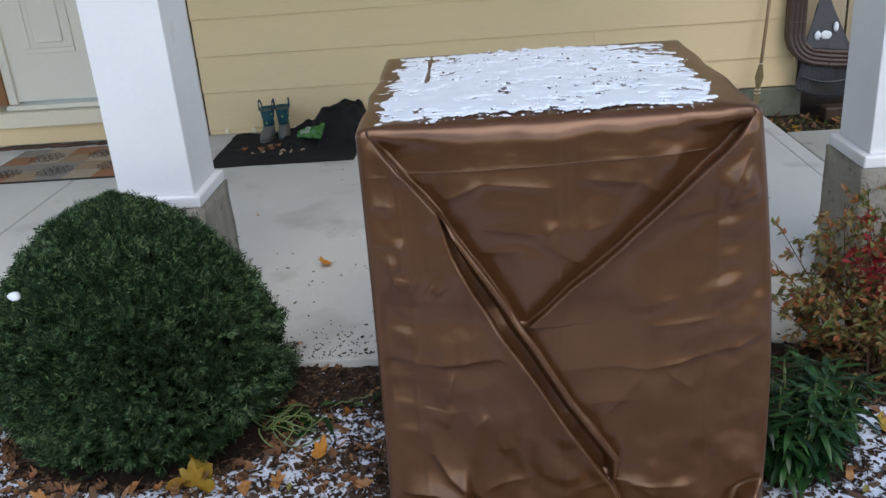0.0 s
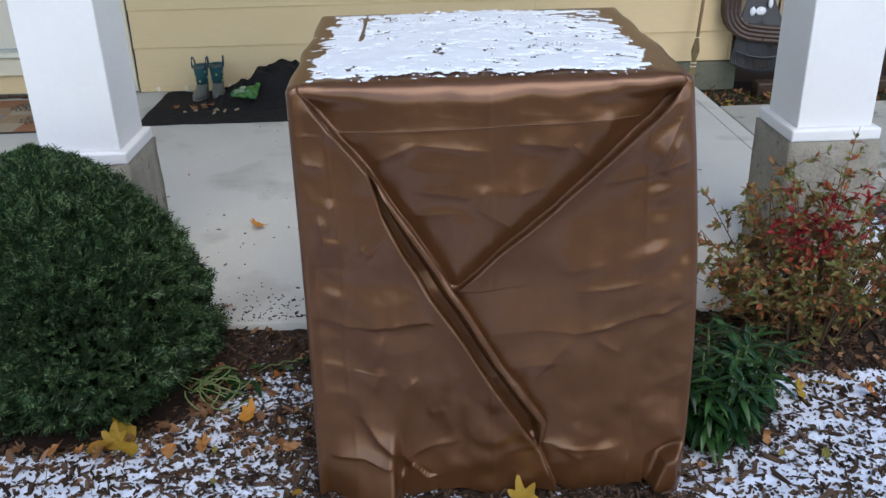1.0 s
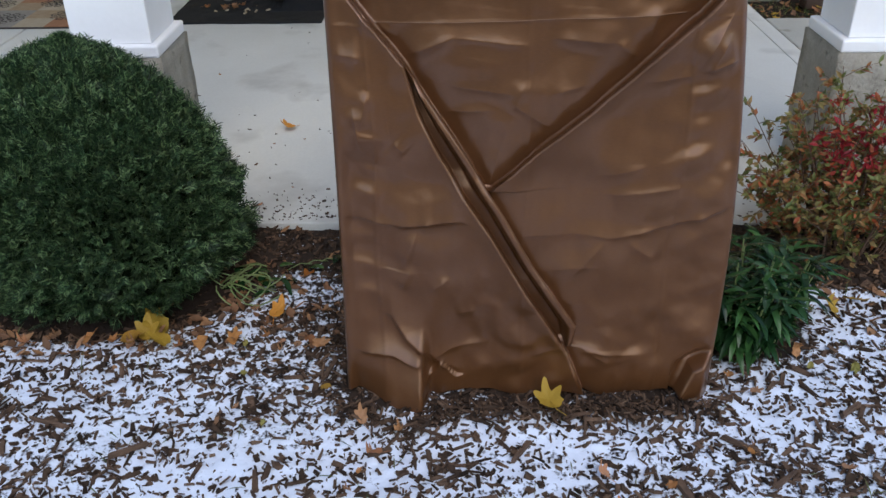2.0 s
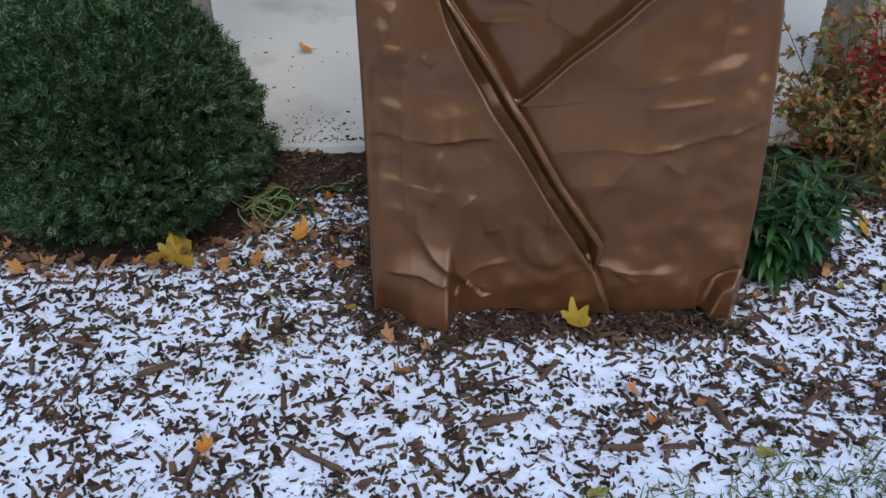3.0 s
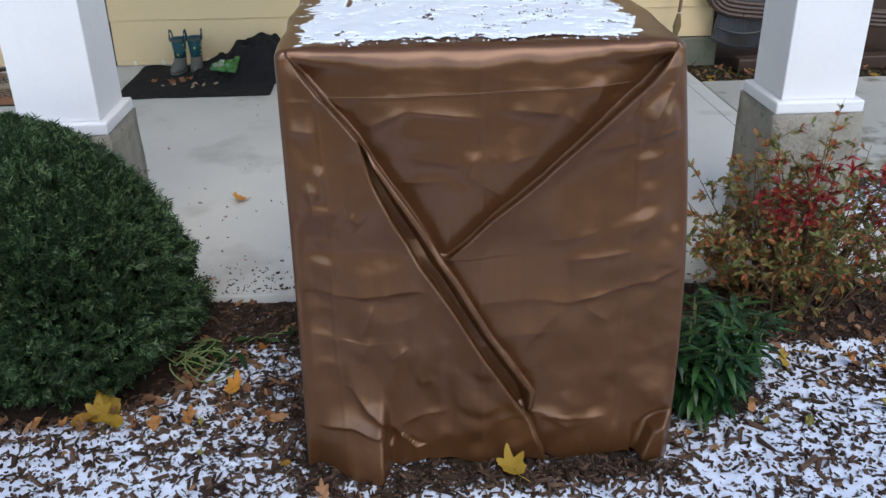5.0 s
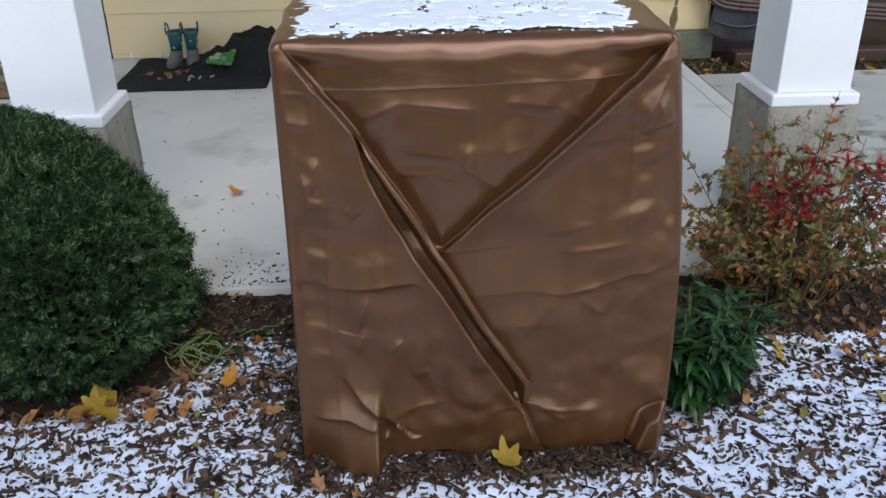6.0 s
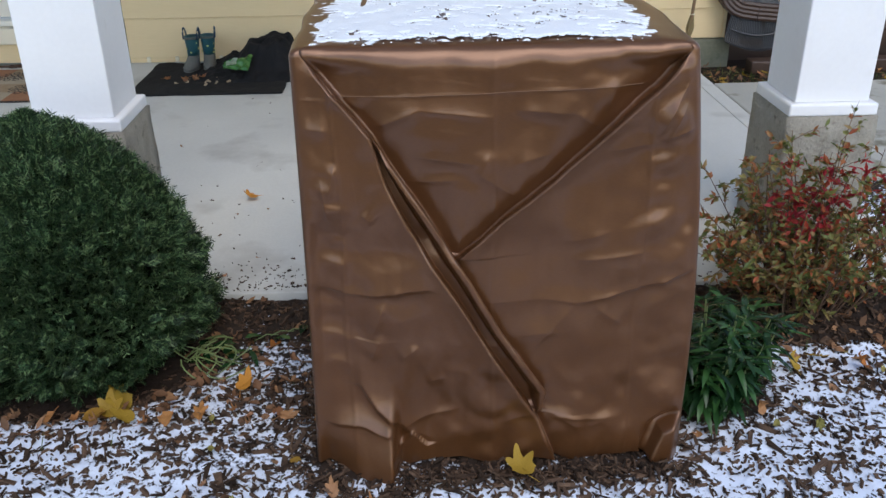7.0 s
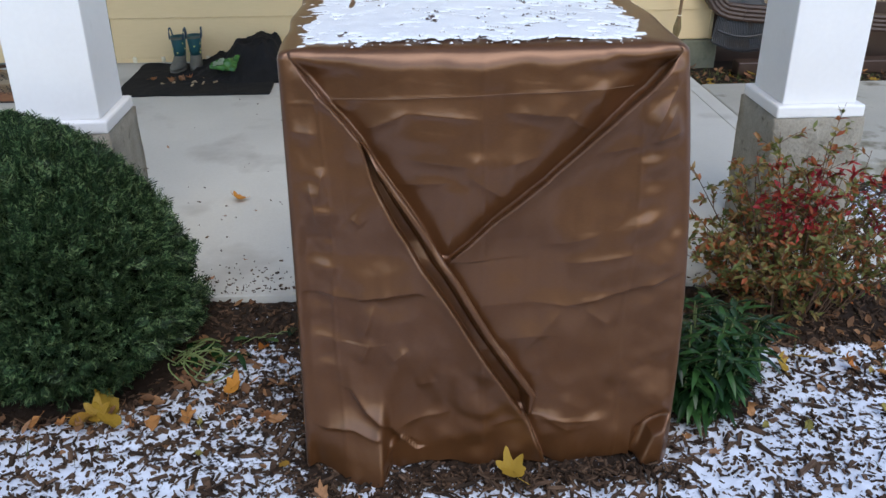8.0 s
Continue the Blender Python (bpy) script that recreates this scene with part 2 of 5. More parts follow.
def tube_data(points, radii, sides=8, flat=1.0):
    """Verts and faces of a tube along points, closed at both ends."""
    verts, faces = [], []
    pts = [Vector(p) for p in points]
    if isinstance(radii, (int, float)):
        radii = [radii] * len(pts)
    up = Vector((0, 0, 1))
    for i, p in enumerate(pts):
        d = (pts[min(i + 1, len(pts) - 1)] - pts[max(i - 1, 0)]).normalized()
        ref = up if abs(d.z) < 0.95 else Vector((0, 1, 0))
        a = d.cross(ref).normalized()
        b = a.cross(d).normalized()
        for k in range(sides):
            t = 2 * math.pi * k / sides
            verts.append(p + (a * math.cos(t) + b * math.sin(t) * flat) * radii[i])
    for i in range(len(pts) - 1):
        for k in range(sides):
            k2 = (k + 1) % sides
            faces.append((i * sides + k, i * sides + k2, (i + 1) * sides + k2, (i + 1) * sides + k))
    faces.append(tuple(range(sides))[::-1])
    faces.append(tuple((len(pts) - 1) * sides + k for k in range(sides)))
    return verts, faces


class Heap:
    """Collects verts and faces of many small pieces."""

    def __init__(self):
        self.v, self.f = [], []

    def add(self, verts, faces):
        o = len(self.v)
        self.v.extend(verts)
        self.f.extend([tuple(i + o for i in f) for f in faces])


def fbm(x, y, z=0.0, octaves=3):
    s, a, f = 0.0, 1.0, 1.0
    for _ in range(octaves):
        s += a * noise.noise(Vector((x * f, y * f, z * f)))
        a *= 0.5
        f *= 2.03
    return s


def sm(a, b, x):
    t = min(1.0, max(0.0, (x - a) / (b - a)))
    return t * t * (3 - 2 * t)


# ---------------------------------------------------------------- plan
SLAB_Z, SLAB_FRONT, SLAB_RIGHT = 0.08, 2.06, 1.795
WALL_Y, WALL_L, WALL_R = 4.84, -4.2, 2.045
COURSE, BOTTOM = 0.21, 0.12
COVER = (0.036, 0.774, 1.38, 2.05)
BUSH = (-0.68, 1.90)


def snow_amount(x, y):
    """How much snow lies on the bed: little under the shrubs and beside the cover."""
    s = 0.605
    d = math.hypot((x - BUSH[0]) / 0.5, (y - BUSH[1] - 0.02) / 0.40)
    s -= 0.45 * (1 - sm(0.68, 0.92, d))
    s -= 0.05 * sm(-0.55, -0.25, x) * (1 - sm(0.08, 0.2, x)) * sm(1.2, 1.5, y)
    s -= 0.20 * sm(-0.5, -0.3, x) * (1 - sm(0.05, 0.15, x)) * sm(1.78, 1.95, y)
    s -= 0.20 * (1 - sm(0.0, 0.07, max(abs(x - 0.41) - 0.37, 1.36 - y, 0)))
    s -= 0.40 * (1 - sm(0.7, 1.2, math.hypot((x - 1.35) / 0.34, (y - 2.0) / 0.2)))
    s -= 0.35 * (1 - sm(0.5, 1.1, math.hypot((x - 0.97) / 0.2, (y - 1.68) / 0.2)))
    s -= 0.32 * sm(2.6, 3.2, y)
    s += 0.09 * (1 - sm(-0.1, 0.05, y - 0.93 - 0.3 * (x - 0.65)))
    s -= 0.27 * (1 - sm(0.2, 0.6, y))
    s += 0.10 * fbm(x * 3.1, y * 3.1, 4.0)
    return s


# ---------------------------------------------------------------- ground: one sheet to the horizon
def ground_z(x, y):
    """The bed: small bumps, rising to meet the slab."""
    bank = 0.062 * sm(1.72, 2.05, y) * (1 - sm(2.08, 2.12, y)) * (1 - sm(1.7, 1.9, x))
    return 0.006 * fbm(x * 28, y * 28, 1.0) + 0.010 * fbm(x * 4, y * 4, 2.0) + bank


def build_ground():
    xs = [-90, -40, -15, -6, -3.5, -2.4, -1.8] + [-1.5 + 0.0145 * i for i in range(235)] + [2.0, 2.3, 2.7, 3.5, 6, 15, 40, 90]
    ys = [-90, -40, -15, -6, -2, -0.5, 0.1, 0.4] + [0.6 + 0.0145 * i for i in range(105)] + [2.2, 2.5, 3.0, 3.6, 4.1, 4.3, 4.5, 4.7, 4.9, 5.2, 6, 9, 20, 50, 90]
    verts, amount, lawn = [], [], []
    for y in ys:
        for x in xs:
            near = -1.6 < x < 2.0 and 0.5 < y < 2.12
            z = ground_z(x, y) if near else -0.004
            verts.append((x, y, z))
            amount.append(snow_amount(x, y) if abs(x) < 8 and abs(y) < 8 else 0.39)
            lawn.append(1 - sm(-0.15, 0.05, y - 0.93 - 0.3 * (x - 0.65)) if y < 2.0 else 0.0)
    w = len(xs)
    faces = [(j * w + i, j * w + i + 1, (j + 1) * w + i + 1, (j + 1) * w + i) for j in range(len(ys) - 1) for i in range(w - 1)]
    ob = raw("ground", verts, faces, M["ground"], smooth=True)
    att = ob.data.attributes.new("snow_cover", "FLOAT", "POINT")
    att.data.foreach_set("value", amount)
    att = ob.data.attributes.new("lawn", "FLOAT", "POINT")
    att.data.foreach_set("value", lawn)
    tagged(ob, "mulched flower bed dusted with patchy snow", "ground", kind="structure")


build_ground()


# ---------------------------------------------------------------- porch floor and walk
def build_slabs():
    floor = thing("porch_floor", (0, 0, 0), "pale grey concrete porch slab with dirt near its front edge", "porch floor", kind="structure")
    part("slab", box(-1.855, 1.716, SLAB_FRONT, 5.0, -0.12, SLAB_Z, 0.004), M["slab"], floor)
    part("slab", box(1.7185, SLAB_RIGHT, SLAB_FRONT, 5.0, -0.12, SLAB_Z, 0.003), M["slab"], floor)
    part("slab", box(-5.0, -1.865, SLAB_FRONT, 5.0, -0.12, SLAB_Z, 0.008), M["slab"], floor)
    walkway = thing("side_walk", (0, 0, 0), "weathered concrete walk with leaf stains beside the porch", "walkway", kind="structure")
    part("slab", box(SLAB_RIGHT + 0.012, 2.95, 3.0, 4.19, -0.12, SLAB_Z - 0.006, 0.01), M["walk"], walkway)
    part("slab", box(2.962, 4.8, 3.0, 4.19, -0.12, SLAB_Z - 0.01, 0.01), M["walk"], walkway)


build_slabs()


# ---------------------------------------------------------------- house wall
def siding_board(x0, x1, z0, h):
    """One lap board: thick at its foot, thin at its head."""
    bm = bmesh.new()
    y = WALL_Y
    prof = [(y - 0.014, z0), (y - 0.0155, z0 + 0.004), (y - 0.004, z0 + h + 0.012), (y + 0.004, z0 + h + 0.012), (y + 0.004, z0)]
    a = [bm.verts.new((x0, p[0], p[1])) for p in prof]
    b = [bm.verts.new((x1, p[0], p[1])) for p in prof]
    n = len(prof)
    for i in range(n):
        bm.faces.new((a[i], a[(i + 1) % n], b[(i + 1) % n], b[i]))
    bm.faces.new(a[::-1])
    bm.faces.new(b)
    bmesh.ops.recalc_face_normals(bm, faces=bm.faces)
    return bm


def build_house():
    house = thing("house_wall", (0, WALL_Y, 0), "cream lap-sided house wall above the porch floor", "wall", kind="structure")
    house.location = (0, 0, 0)
    # solid wall behind the boards, with the doorway through it
    part("wall_core", box(-1.45, WALL_R - 0.01, WALL_Y + 0.005, WALL_Y + 0.16, 0.085, 2.6), M["trim"], house)
    part("wall_core", box(WALL_L, -2.58, WALL_Y + 0.005, WALL_Y + 0.16, 0.085, 2.6), M["trim"], house)
    part("wall_core", box(-2.58, -1.45, WALL_Y + 0.005, WALL_Y + 0.16, 2.42, 2.6), M["trim"], house)
    part("siding_board", siding_board(-1.345, 1.55, 0.11, BOTTOM + COURSE - 0.11), M["siding"], house)
    part("siding_board", siding_board(1.552, WALL_R, 0.163, BOTTOM + COURSE - 0.163), M["siding"], house)
    for k in range(1, 11):
        z = BOTTOM + COURSE * k
        joint = -1.345 + (0.9 + 1.37 * k) % 3.0
        if k % 2:
            part("siding_board", siding_board(-1.345, joint, z, COURSE), M["siding"], house)
            part("siding_board", siding_board(joint + 0.002, WALL_R, z, COURSE), M["siding"], house)
        else:
            part("siding_board", siding_board(-1.345, WALL_R, z, COURSE), M["siding"], house)
        part("siding_board", siding_board(WALL_L, -2.68, z, COURSE), M["siding"], house)
    part("starter_strip", box(-1.345, 1.55, WALL_Y - 0.012, WALL_Y + 0.004, 0.083, 0.109, 0.002), M["siding"], house, "cream painted starter strip")
    part("corner_board", box(WALL_R + 0.001, WALL_R + 0.02, WALL_Y - 0.02, WALL_Y + 0.16, 0.163, 2.6, 0.003), M["siding"], house)
    part("foundation", box(1.553, 2.10, WALL_Y - 0.035, WALL_Y + 0.12, -0.1, 0.158, 0.012), M["foundation"], house, "mossy concrete foundation")
    # the joint is filled with charcoal, its shade given as colour
    part("shadow_gap", box(-1.3545, -1.3455, WALL_Y - 0.008, WALL_Y + 0.004, 0.083, 2.5), M["rake"], house, "dark strip standing for the shade in the joint beside the casing")
    # sealant blobs under the siding
    for x in (-1.25, -1.09, -0.84, -0.36):
        part("sealant", box(x, x + 0.022, WALL_Y - 0.024, WALL_Y - 0.0125, 0.0835, 0.118, 0.006), M["trim"], house)

    frame_ob = thing("door_1", (0, 0, 0), "closed ivory front door above a painted wooden sill", "door", kind="structure")
    part("casing", box(-1.448, -1.355, WALL_Y - 0.022, WALL_Y + 0.0045, 0.10, 2.5, 0.004), M["trim"], frame_ob)
    part("casing", box(-2.703, -2.588, WALL_Y - 0.022, WALL_Y + 0.0045, 0.30, 2.5, 0.004), M["trim"], frame_ob)
    part("head_casing", box(-2.703, -1.355, WALL_Y - 0.022, WALL_Y + 0.0045, 2.503, 2.597, 0.004), M["trim"], frame_ob)
    part("jamb", box(-2.586, -2.523, WALL_Y - 0.01, WALL_Y + 0.12, 0.335, 2.42, 0.004), M["weather"], frame_ob, "bare orange-brown wooden jamb")
    part("jamb", box(-1.533, -1.450, WALL_Y - 0.01, WALL_Y + 0.12, 0.335, 2.42, 0.004), M["door"], frame_ob)
    part("jamb_stop", box(-2.522, -2.473, WALL_Y + 0.01, WALL_Y + 0.12, 0.335, 2.42, 0.004), M["door"], frame_ob)
    leaf = part("door_leaf", box(-2.472, -1.535, WALL_Y + 0.035, WALL_Y + 0.08, 0.345, 2.40, 0.003), M["door"], frame_ob)
    for x0, x1 in ((-2.348, -2.058), (-1.938, -1.648)):
        for z0, z1 in ((0.62, 1.25), (1.4, 2.2)):
            bm = bmesh.new()
            w = 0.03
            box(x0, x1, WALL_Y + 0.024, WALL_Y + 0.034, z0, z0 + w, 0.004, bm)
            box(x0, x1, WALL_Y + 0.024, WALL_Y + 0.034, z1 - w, z1, 0.004, bm)
            box(x0, x0 + w, WALL_Y + 0.024, WALL_Y + 0.034, z0 + w, z1 - w, 0.004, bm)
            box(x1 - w, x1, WALL_Y + 0.024, WALL_Y + 0.034, z0 + w, z1 - w, 0.004, bm)
            box(x0 + 0.06, x1 - 0.06, WALL_Y + 0.027, WALL_Y + 0.034, z0 + 0.06, z1 - 0.06, 0.006, bm)
            part("door_panel", bm, M["door"], frame_ob)
    part("threshold", box(-2.523, -1.533, WALL_Y - 0.03, WALL_Y + 0.1, 0.305, 0.333, 0.005), M["door"], frame_ob, "worn pale threshold")
    part("sill", box(-2.748, -1.448, WALL_Y - 0.085, WALL_Y + 0.1, 0.215, 0.302, 0.006), M["trim"], frame_ob)
    part("sill_apron", box(-2.748, -1.468, WALL_Y - 0.05, WALL_Y + 0.1, 0.105, 0.213, 0.004), M["siding"], frame_ob)
    bm = bmesh.new()
    rnd = random.Random(3)
    x = -2.728
    while x < -1.498:
        w = rnd.uniform(0.03, 0.1)
        box(x, x + w, WALL_Y - 0.055 - rnd.uniform(0, 0.02), WALL_Y - 0.045, 0.081, 0.09 + rnd.uniform(0, 0.014), 0.003, bm)
        x += w * 0.9
    part("old_sealant", bm, M["bark"], frame_ob, "crumbling brown sealant strip")
    ceiling = link_mesh("ceiling", box(-5.2, 2.1, 2.0, 5.0, 2.62, 2.72), M["ceiling"])
    tagged(ceiling, "plain white painted porch ceiling", "ceiling", kind="structure")


build_house()


# ---------------------------------------------------------------- porch columns
def build_column(x0, x1, y0, pier_grow, group):
    w = x1 - x0
    y1 = y0 + w
    col = thing("porch_column", (0, 0, 0), "white boxed porch column on a rough concrete pier", "column", group)
    part("shaft", box(x0, x1, y0, y1, 0.537, 2.62, 0.004), M["white"], col)
    bm = box(x0 - 0.022, x1 + 0.022, y0 - 0.022, y1 + 0.022, 0.500, 0.537, 0.006)
    part("base_trim", bm, M["white"], col)
    bm = bmesh.new()
    bmesh.ops.create_cube(bm, size=1)
    bmesh.ops.subdivide_edges(bm, edges=bm.edges[:], cuts=9, use_grid_fill=True)
    px0, px1, py0, py1 = x0 - 0.018, x1 + 0.018, y0 - 0.018, y1 + 0.018
    for v in bm.verts:
        k = 1 + pier_grow * (0.5 - v.co.z)
        x, y, z = (px0 + px1) / 2 + v.co.x * (px1 - px0) * k, (py0 + py1) / 2 + v.co.y * (py1 - py0) * k, -0.02 + (v.co.z + 0.5) * 0.5195
        edge = sm(0.42, 0.5, abs(v.co.x)) * sm(0.42, 0.5, abs(v.co.y))
        d = 0.004 * fbm(x * 25, y * 25, z * 25) - 0.008 * edge
        v.co = Vector((x + math.copysign(d, v.co.x), y + math.copysign(d, v.co.y), z))
    part("pier", bm, M["pier"], col, "rough grey concrete pier", smooth=True)
    return col


build_column(-0.836, -0.606, 2.30, 0.02, "porch columns")
build_column(1.382, 1.604, 2.30, 0.02, "porch columns")


# ---------------------------------------------------------------- covered box
# lines of the folds on the front, as places (x, z), from the top down
FLAP_T = [(0.045, 0.940), (0.090, 0.880), (0.141, 0.817), (0.175, 0.775)]
FOLD_A = [(0.175, 0.775), (0.199, 0.685), (0.239, 0.594), (0.286, 0.504), (0.353, 0.395), (0.408, 0.298), (0.436, 0.248), (0.512, 0.115), (0.547, 0.022), (0.560, -0.020)]
FOLD_B = [(0.175, 0.775), (0.222, 0.699), (0.274, 0.614), (0.332, 0.515), (0.365, 0.463), (0.412, 0.376), (0.428, 0.344), (0.489, 0.246), (0.524, 0.188), (0.515, 0.130)]
FLAP_R = [(0.759, 0.923), (0.703, 0.855), (0.642, 0.801), (0.586, 0.744), (0.518, 0.677), (0.457, 0.628), (0.412, 0.590), (0.365, 0.544), (0.337, 0.516)]
CREASE_L = [(0.025, 0.459), (0.075, 0.451), (0.119, 0.443), (0.175, 0.450), (0.275, 0.453), (0.309, 0.439)]
CREASE_R = [(0.388, 0.413), (0.491, 0.411), (0.578, 0.409), (0.663, 0.429), (0.753, 0.451), (0.820, 0.488)]
OVERHANG = [(0.128, 0.229), (0.158, 0.184), (0.198, 0.150), (0.227, 0.107), (0.267, 0.070)]
FOOT_FLAP = [(0.202, 0.078), (0.230, 0.107), (0.265, 0.055)]
CORNER = [(0.751, 0.019), (0.775, 0.088), (0.822, 0.131)]
PUCKERS = [(0.726, 0.710), (0.736, 0.644), (0.728, 0.585), (0.753, 0.506), (0.752, 0.403), (0.752, 0.363)]
PUCKERS_L = [(0.103, 0.630), (0.104, 0.600), (0.098, 0.559), (0.092, 0.510), (0.088, 0.408), (0.084, 0.342), (0.086, 0.280)]
# straight creases: two ends and a height
CREASES = [(0.617, 0.738, 0.711, 0.747, 0.0040), (0.716, 0.754, 0.777, 0.778, 0.0060), (0.708, 0.760, 0.756, 0.866, 0.0050), (0.727, 0.754, 0.756, 0.824, 0.0040), (0.578, 0.409, 0.490, 0.284, 0.0035), (0.619, 0.399, 0.675, 0.352, 0.0050),
           (0.159, 0.352, 0.187, 0.430, 0.0060), (0.156, 0.298, 0.176, 0.352, 0.0050), (0.214, 0.295, 0.250, 0.315, 0.0040), (0.519, 0.138, 0.614, 0.095, 0.0025), (0.614, 0.095, 0.663, 0.116, 0.0020), (0.375, 0.696, 0.451, 0.637, 0.0040),
           (0.396, 0.735, 0.375, 0.679, 0.0030), (0.180, 0.789, 0.262, 0.819, 0.0060), (0.262, 0.819, 0.395, 0.805, 0.0040), (0.446, 0.815, 0.560, 0.805, 0.0050), (0.560, 0.805, 0.604, 0.774, 0.0050), (0.623, 0.868, 0.621, 0.789, 0.0040),
           (0.260, 0.727, 0.375, 0.713, 0.0040), (0.237, 0.672, 0.343, 0.680, 0.0040), (0.449, 0.711, 0.512, 0.726, 0.0030), (0.103, 0.859, 0.156, 0.821, 0.0060), (0.043, 0.792, 0.098, 0.786, 0.0040), (0.089, 0.653, 0.104, 0.720, 0.0070),
           (0.076, 0.688, 0.085, 0.607, 0.0060), (0.150, 0.622, 0.171, 0.604, 0.0040), (0.542, 0.544, 0.629, 0.566, 0.0030), (0.566, 0.506, 0.712, 0.520, 0.0035), (0.459, 0.327, 0.564, 0.336, 0.0030), (0.271, 0.222, 0.307, 0.235, 0.0040),
           (0.221, 0.122, 0.342, 0.146, 0.0040), (0.428, 0.112, 0.501, 0.139, 0.0040)]


def along(line, z):
    """x of a line of places at height z."""
    if z >= line[0][1]:
        return line[0][0]
    for (xa, za), (xb, zb) in zip(line, line[1:]):
        if z >= zb:
            return xa + (xb - xa) * (za - z) / max(1e-6, za - zb)
    return line[-1][0]


def level(line, x):
    """z of a line of places at x."""
    if x <= line[0][0]:
        return line[0][1]
    for (xa, za), (xb, zb) in zip(line, line[1:]):
        if x <= xb:
            return za + (zb - za) * (x - xa) / max(1e-6, xb - xa)
    return line[-1][1]


def seg(px, pz, a, b):
    """Signed distance to a line through a and b (left positive), and the place along it."""
    dx, dz = b[0] - a[0], b[1] - a[1]
    L = math.hypot(dx, dz)
    t = ((px - a[0]) * dx + (pz - a[1]) * dz) / (L * L)
    return (dx * (pz - a[1]) - dz * (px - a[0])) / L, t


def bell(d, w):
    return math.exp(-(d / w) ** 2)


def saw(d, up, down):
    """A pleat: swelling slowly from above, then dropping back at once."""
    return math.exp(-d / up) if d > 0 else math.exp(d / down)


def wrinkles(x, z):
    """Slack, storage creases and puckers of the cloth, in metres towards the viewer."""
    h = 0.0
    for ax, az, bx, bz, amp in CREASES:
        d, t = seg(x, z, (ax, az), (bx, bz))
        if -0.15 < t < 1.15 and abs(d) < 0.06:
            h += 1.3 * amp * sm(-0.15, 0.3, t) * (1 - sm(0.7, 1.15, t)) * saw(d if bx > ax else -d, 0.020, 0.012)
    if x < 0.31:
        h += (0.005 + 0.010 * bell(x - 0.21, 0.07)) * (0.8 + 0.5 * fbm(x * 22, 1.0, 31.0, 2)) * saw(z - level(CREASE_L, x), 0.040, 0.007) * (1 - sm(0.26, 0.31, x))
    if x > 0.36:
        h += (0.0035 + 0.005 * sm(0.56, 0.62, x)) * (0.8 + 0.6 * fbm(x * 18, 1.0, 33.0, 2)) * saw(z - level(CREASE_R, x), 0.024, 0.007) * sm(0.36, 0.42, x)
    for px, pz in PUCKERS:
        d = z - pz - 0.35 * (x - px)
        if abs(d) < 0.09:
            h += (0.0055 + 0.0035 * math.sin(pz * 47)) * bell(x - px, 0.036) * (bell(d, 0.022) if d > 0 else bell(d, 0.034))
    for px, pz in PUCKERS_L:
        d = z - pz + 0.15 * (x - px)
        if abs(d) < 0.06:
            h += (0.0026 + 0.0014 * math.sin(pz * 91)) * bell(x - px, 0.024) * (bell(d, 0.011) if d > 0 else bell(d, 0.018))
    for xc in (0.108, 0.405, 0.70):
        h += 0.0012 * bell(x - xc - 0.004 * math.sin(z * 13), 0.004)
    h += 0.0006 * bell(z - 0.850 - 0.02 * (x - 0.4), 0.003)
    h += 0.015 * fbm(x * 4.2, z * 3.0, 7.0, 2) + 0.0065 * fbm(x * 6, z * 9, 51.0, 2) + 0.0034 * fbm(x * 17, z * 4, 53.0, 2)
    h += 0.0075 * fbm(x * 11 + z * 8, z * 11 - x * 8, 55.0, 2) * sm(-0.1, 0.3, fbm(x * 3, z * 3, 57.0, 1)) + 0.0007 * fbm(x * 26 - z * 9, z * 22 + x * 7, 13.0, 3)
    return h + foot_relief(x, z)


def foot_relief(x, z):
    """The cone of loose cloth, the pleat hanging over it and the turned-out corner."""
    if z > 0.34:
        return 0.0
    h = 0.0
    low = 1 - sm(-0.06, 0.25, z)
    if x < 0.188:
        h += 0.098 * low * max(0.0, 1 - (0.188 - x) / 0.15) ** 1.2
    else:
        h += (0.110 * (1 - sm(0.188, 0.212, x)) - 0.012 * (1 - sm(0.25, 0.31, x))) * low
    if 0.10 < x < 0.29:
        h += 0.014 * saw(z - level(OVERHANG, x), 0.06, 0.010) * sm(0.10, 0.15, x) * (1 - sm(0.22, 0.29, x))
    h += 0.007 * saw(z - 0.128 - 0.004 * math.sin(x * 60), 0.02, 0.006) * sm(0.04, 0.08, x) * (1 - sm(0.182, 0.19, x))
    d, t = seg(x, z, FOOT_FLAP[0], FOOT_FLAP[1])
    e = x - FOOT_FLAP[1][0]
    if d < 0 and 0 < e + 0.03 and z < level(FOOT_FLAP[1:], x):
        h += 0.010 * sm(0.0, 0.008, -d) * (1 - sm(0.03, 0.06, e))
    if x > 0.74:
        xc = along(CORNER[::-1], z)
        h += (0.034 * sm(0.0, 0.010, x - xc) - 0.014 * bell(x - xc + 0.008, 0.014)) * (1 - sm(0.10, 0.15, z))
    h += 0.0035 * saw(z - 0.118 - 0.012 * fbm(x * 11, 0.0, 61.0, 2), 0.012, 0.006) * sm(0.53, 0.56, x) * (1 - sm(0.62, 0.68, x))
    h += 0.010 * fbm(x * 13, 0.3, 9.0, 2) * (1 - sm(0.0, 0.12, z))
    return h


N_LEFT, N_ROLL, N_FOLD, N_MID, N_RIGHT = 110, 12, 46, 120, 120


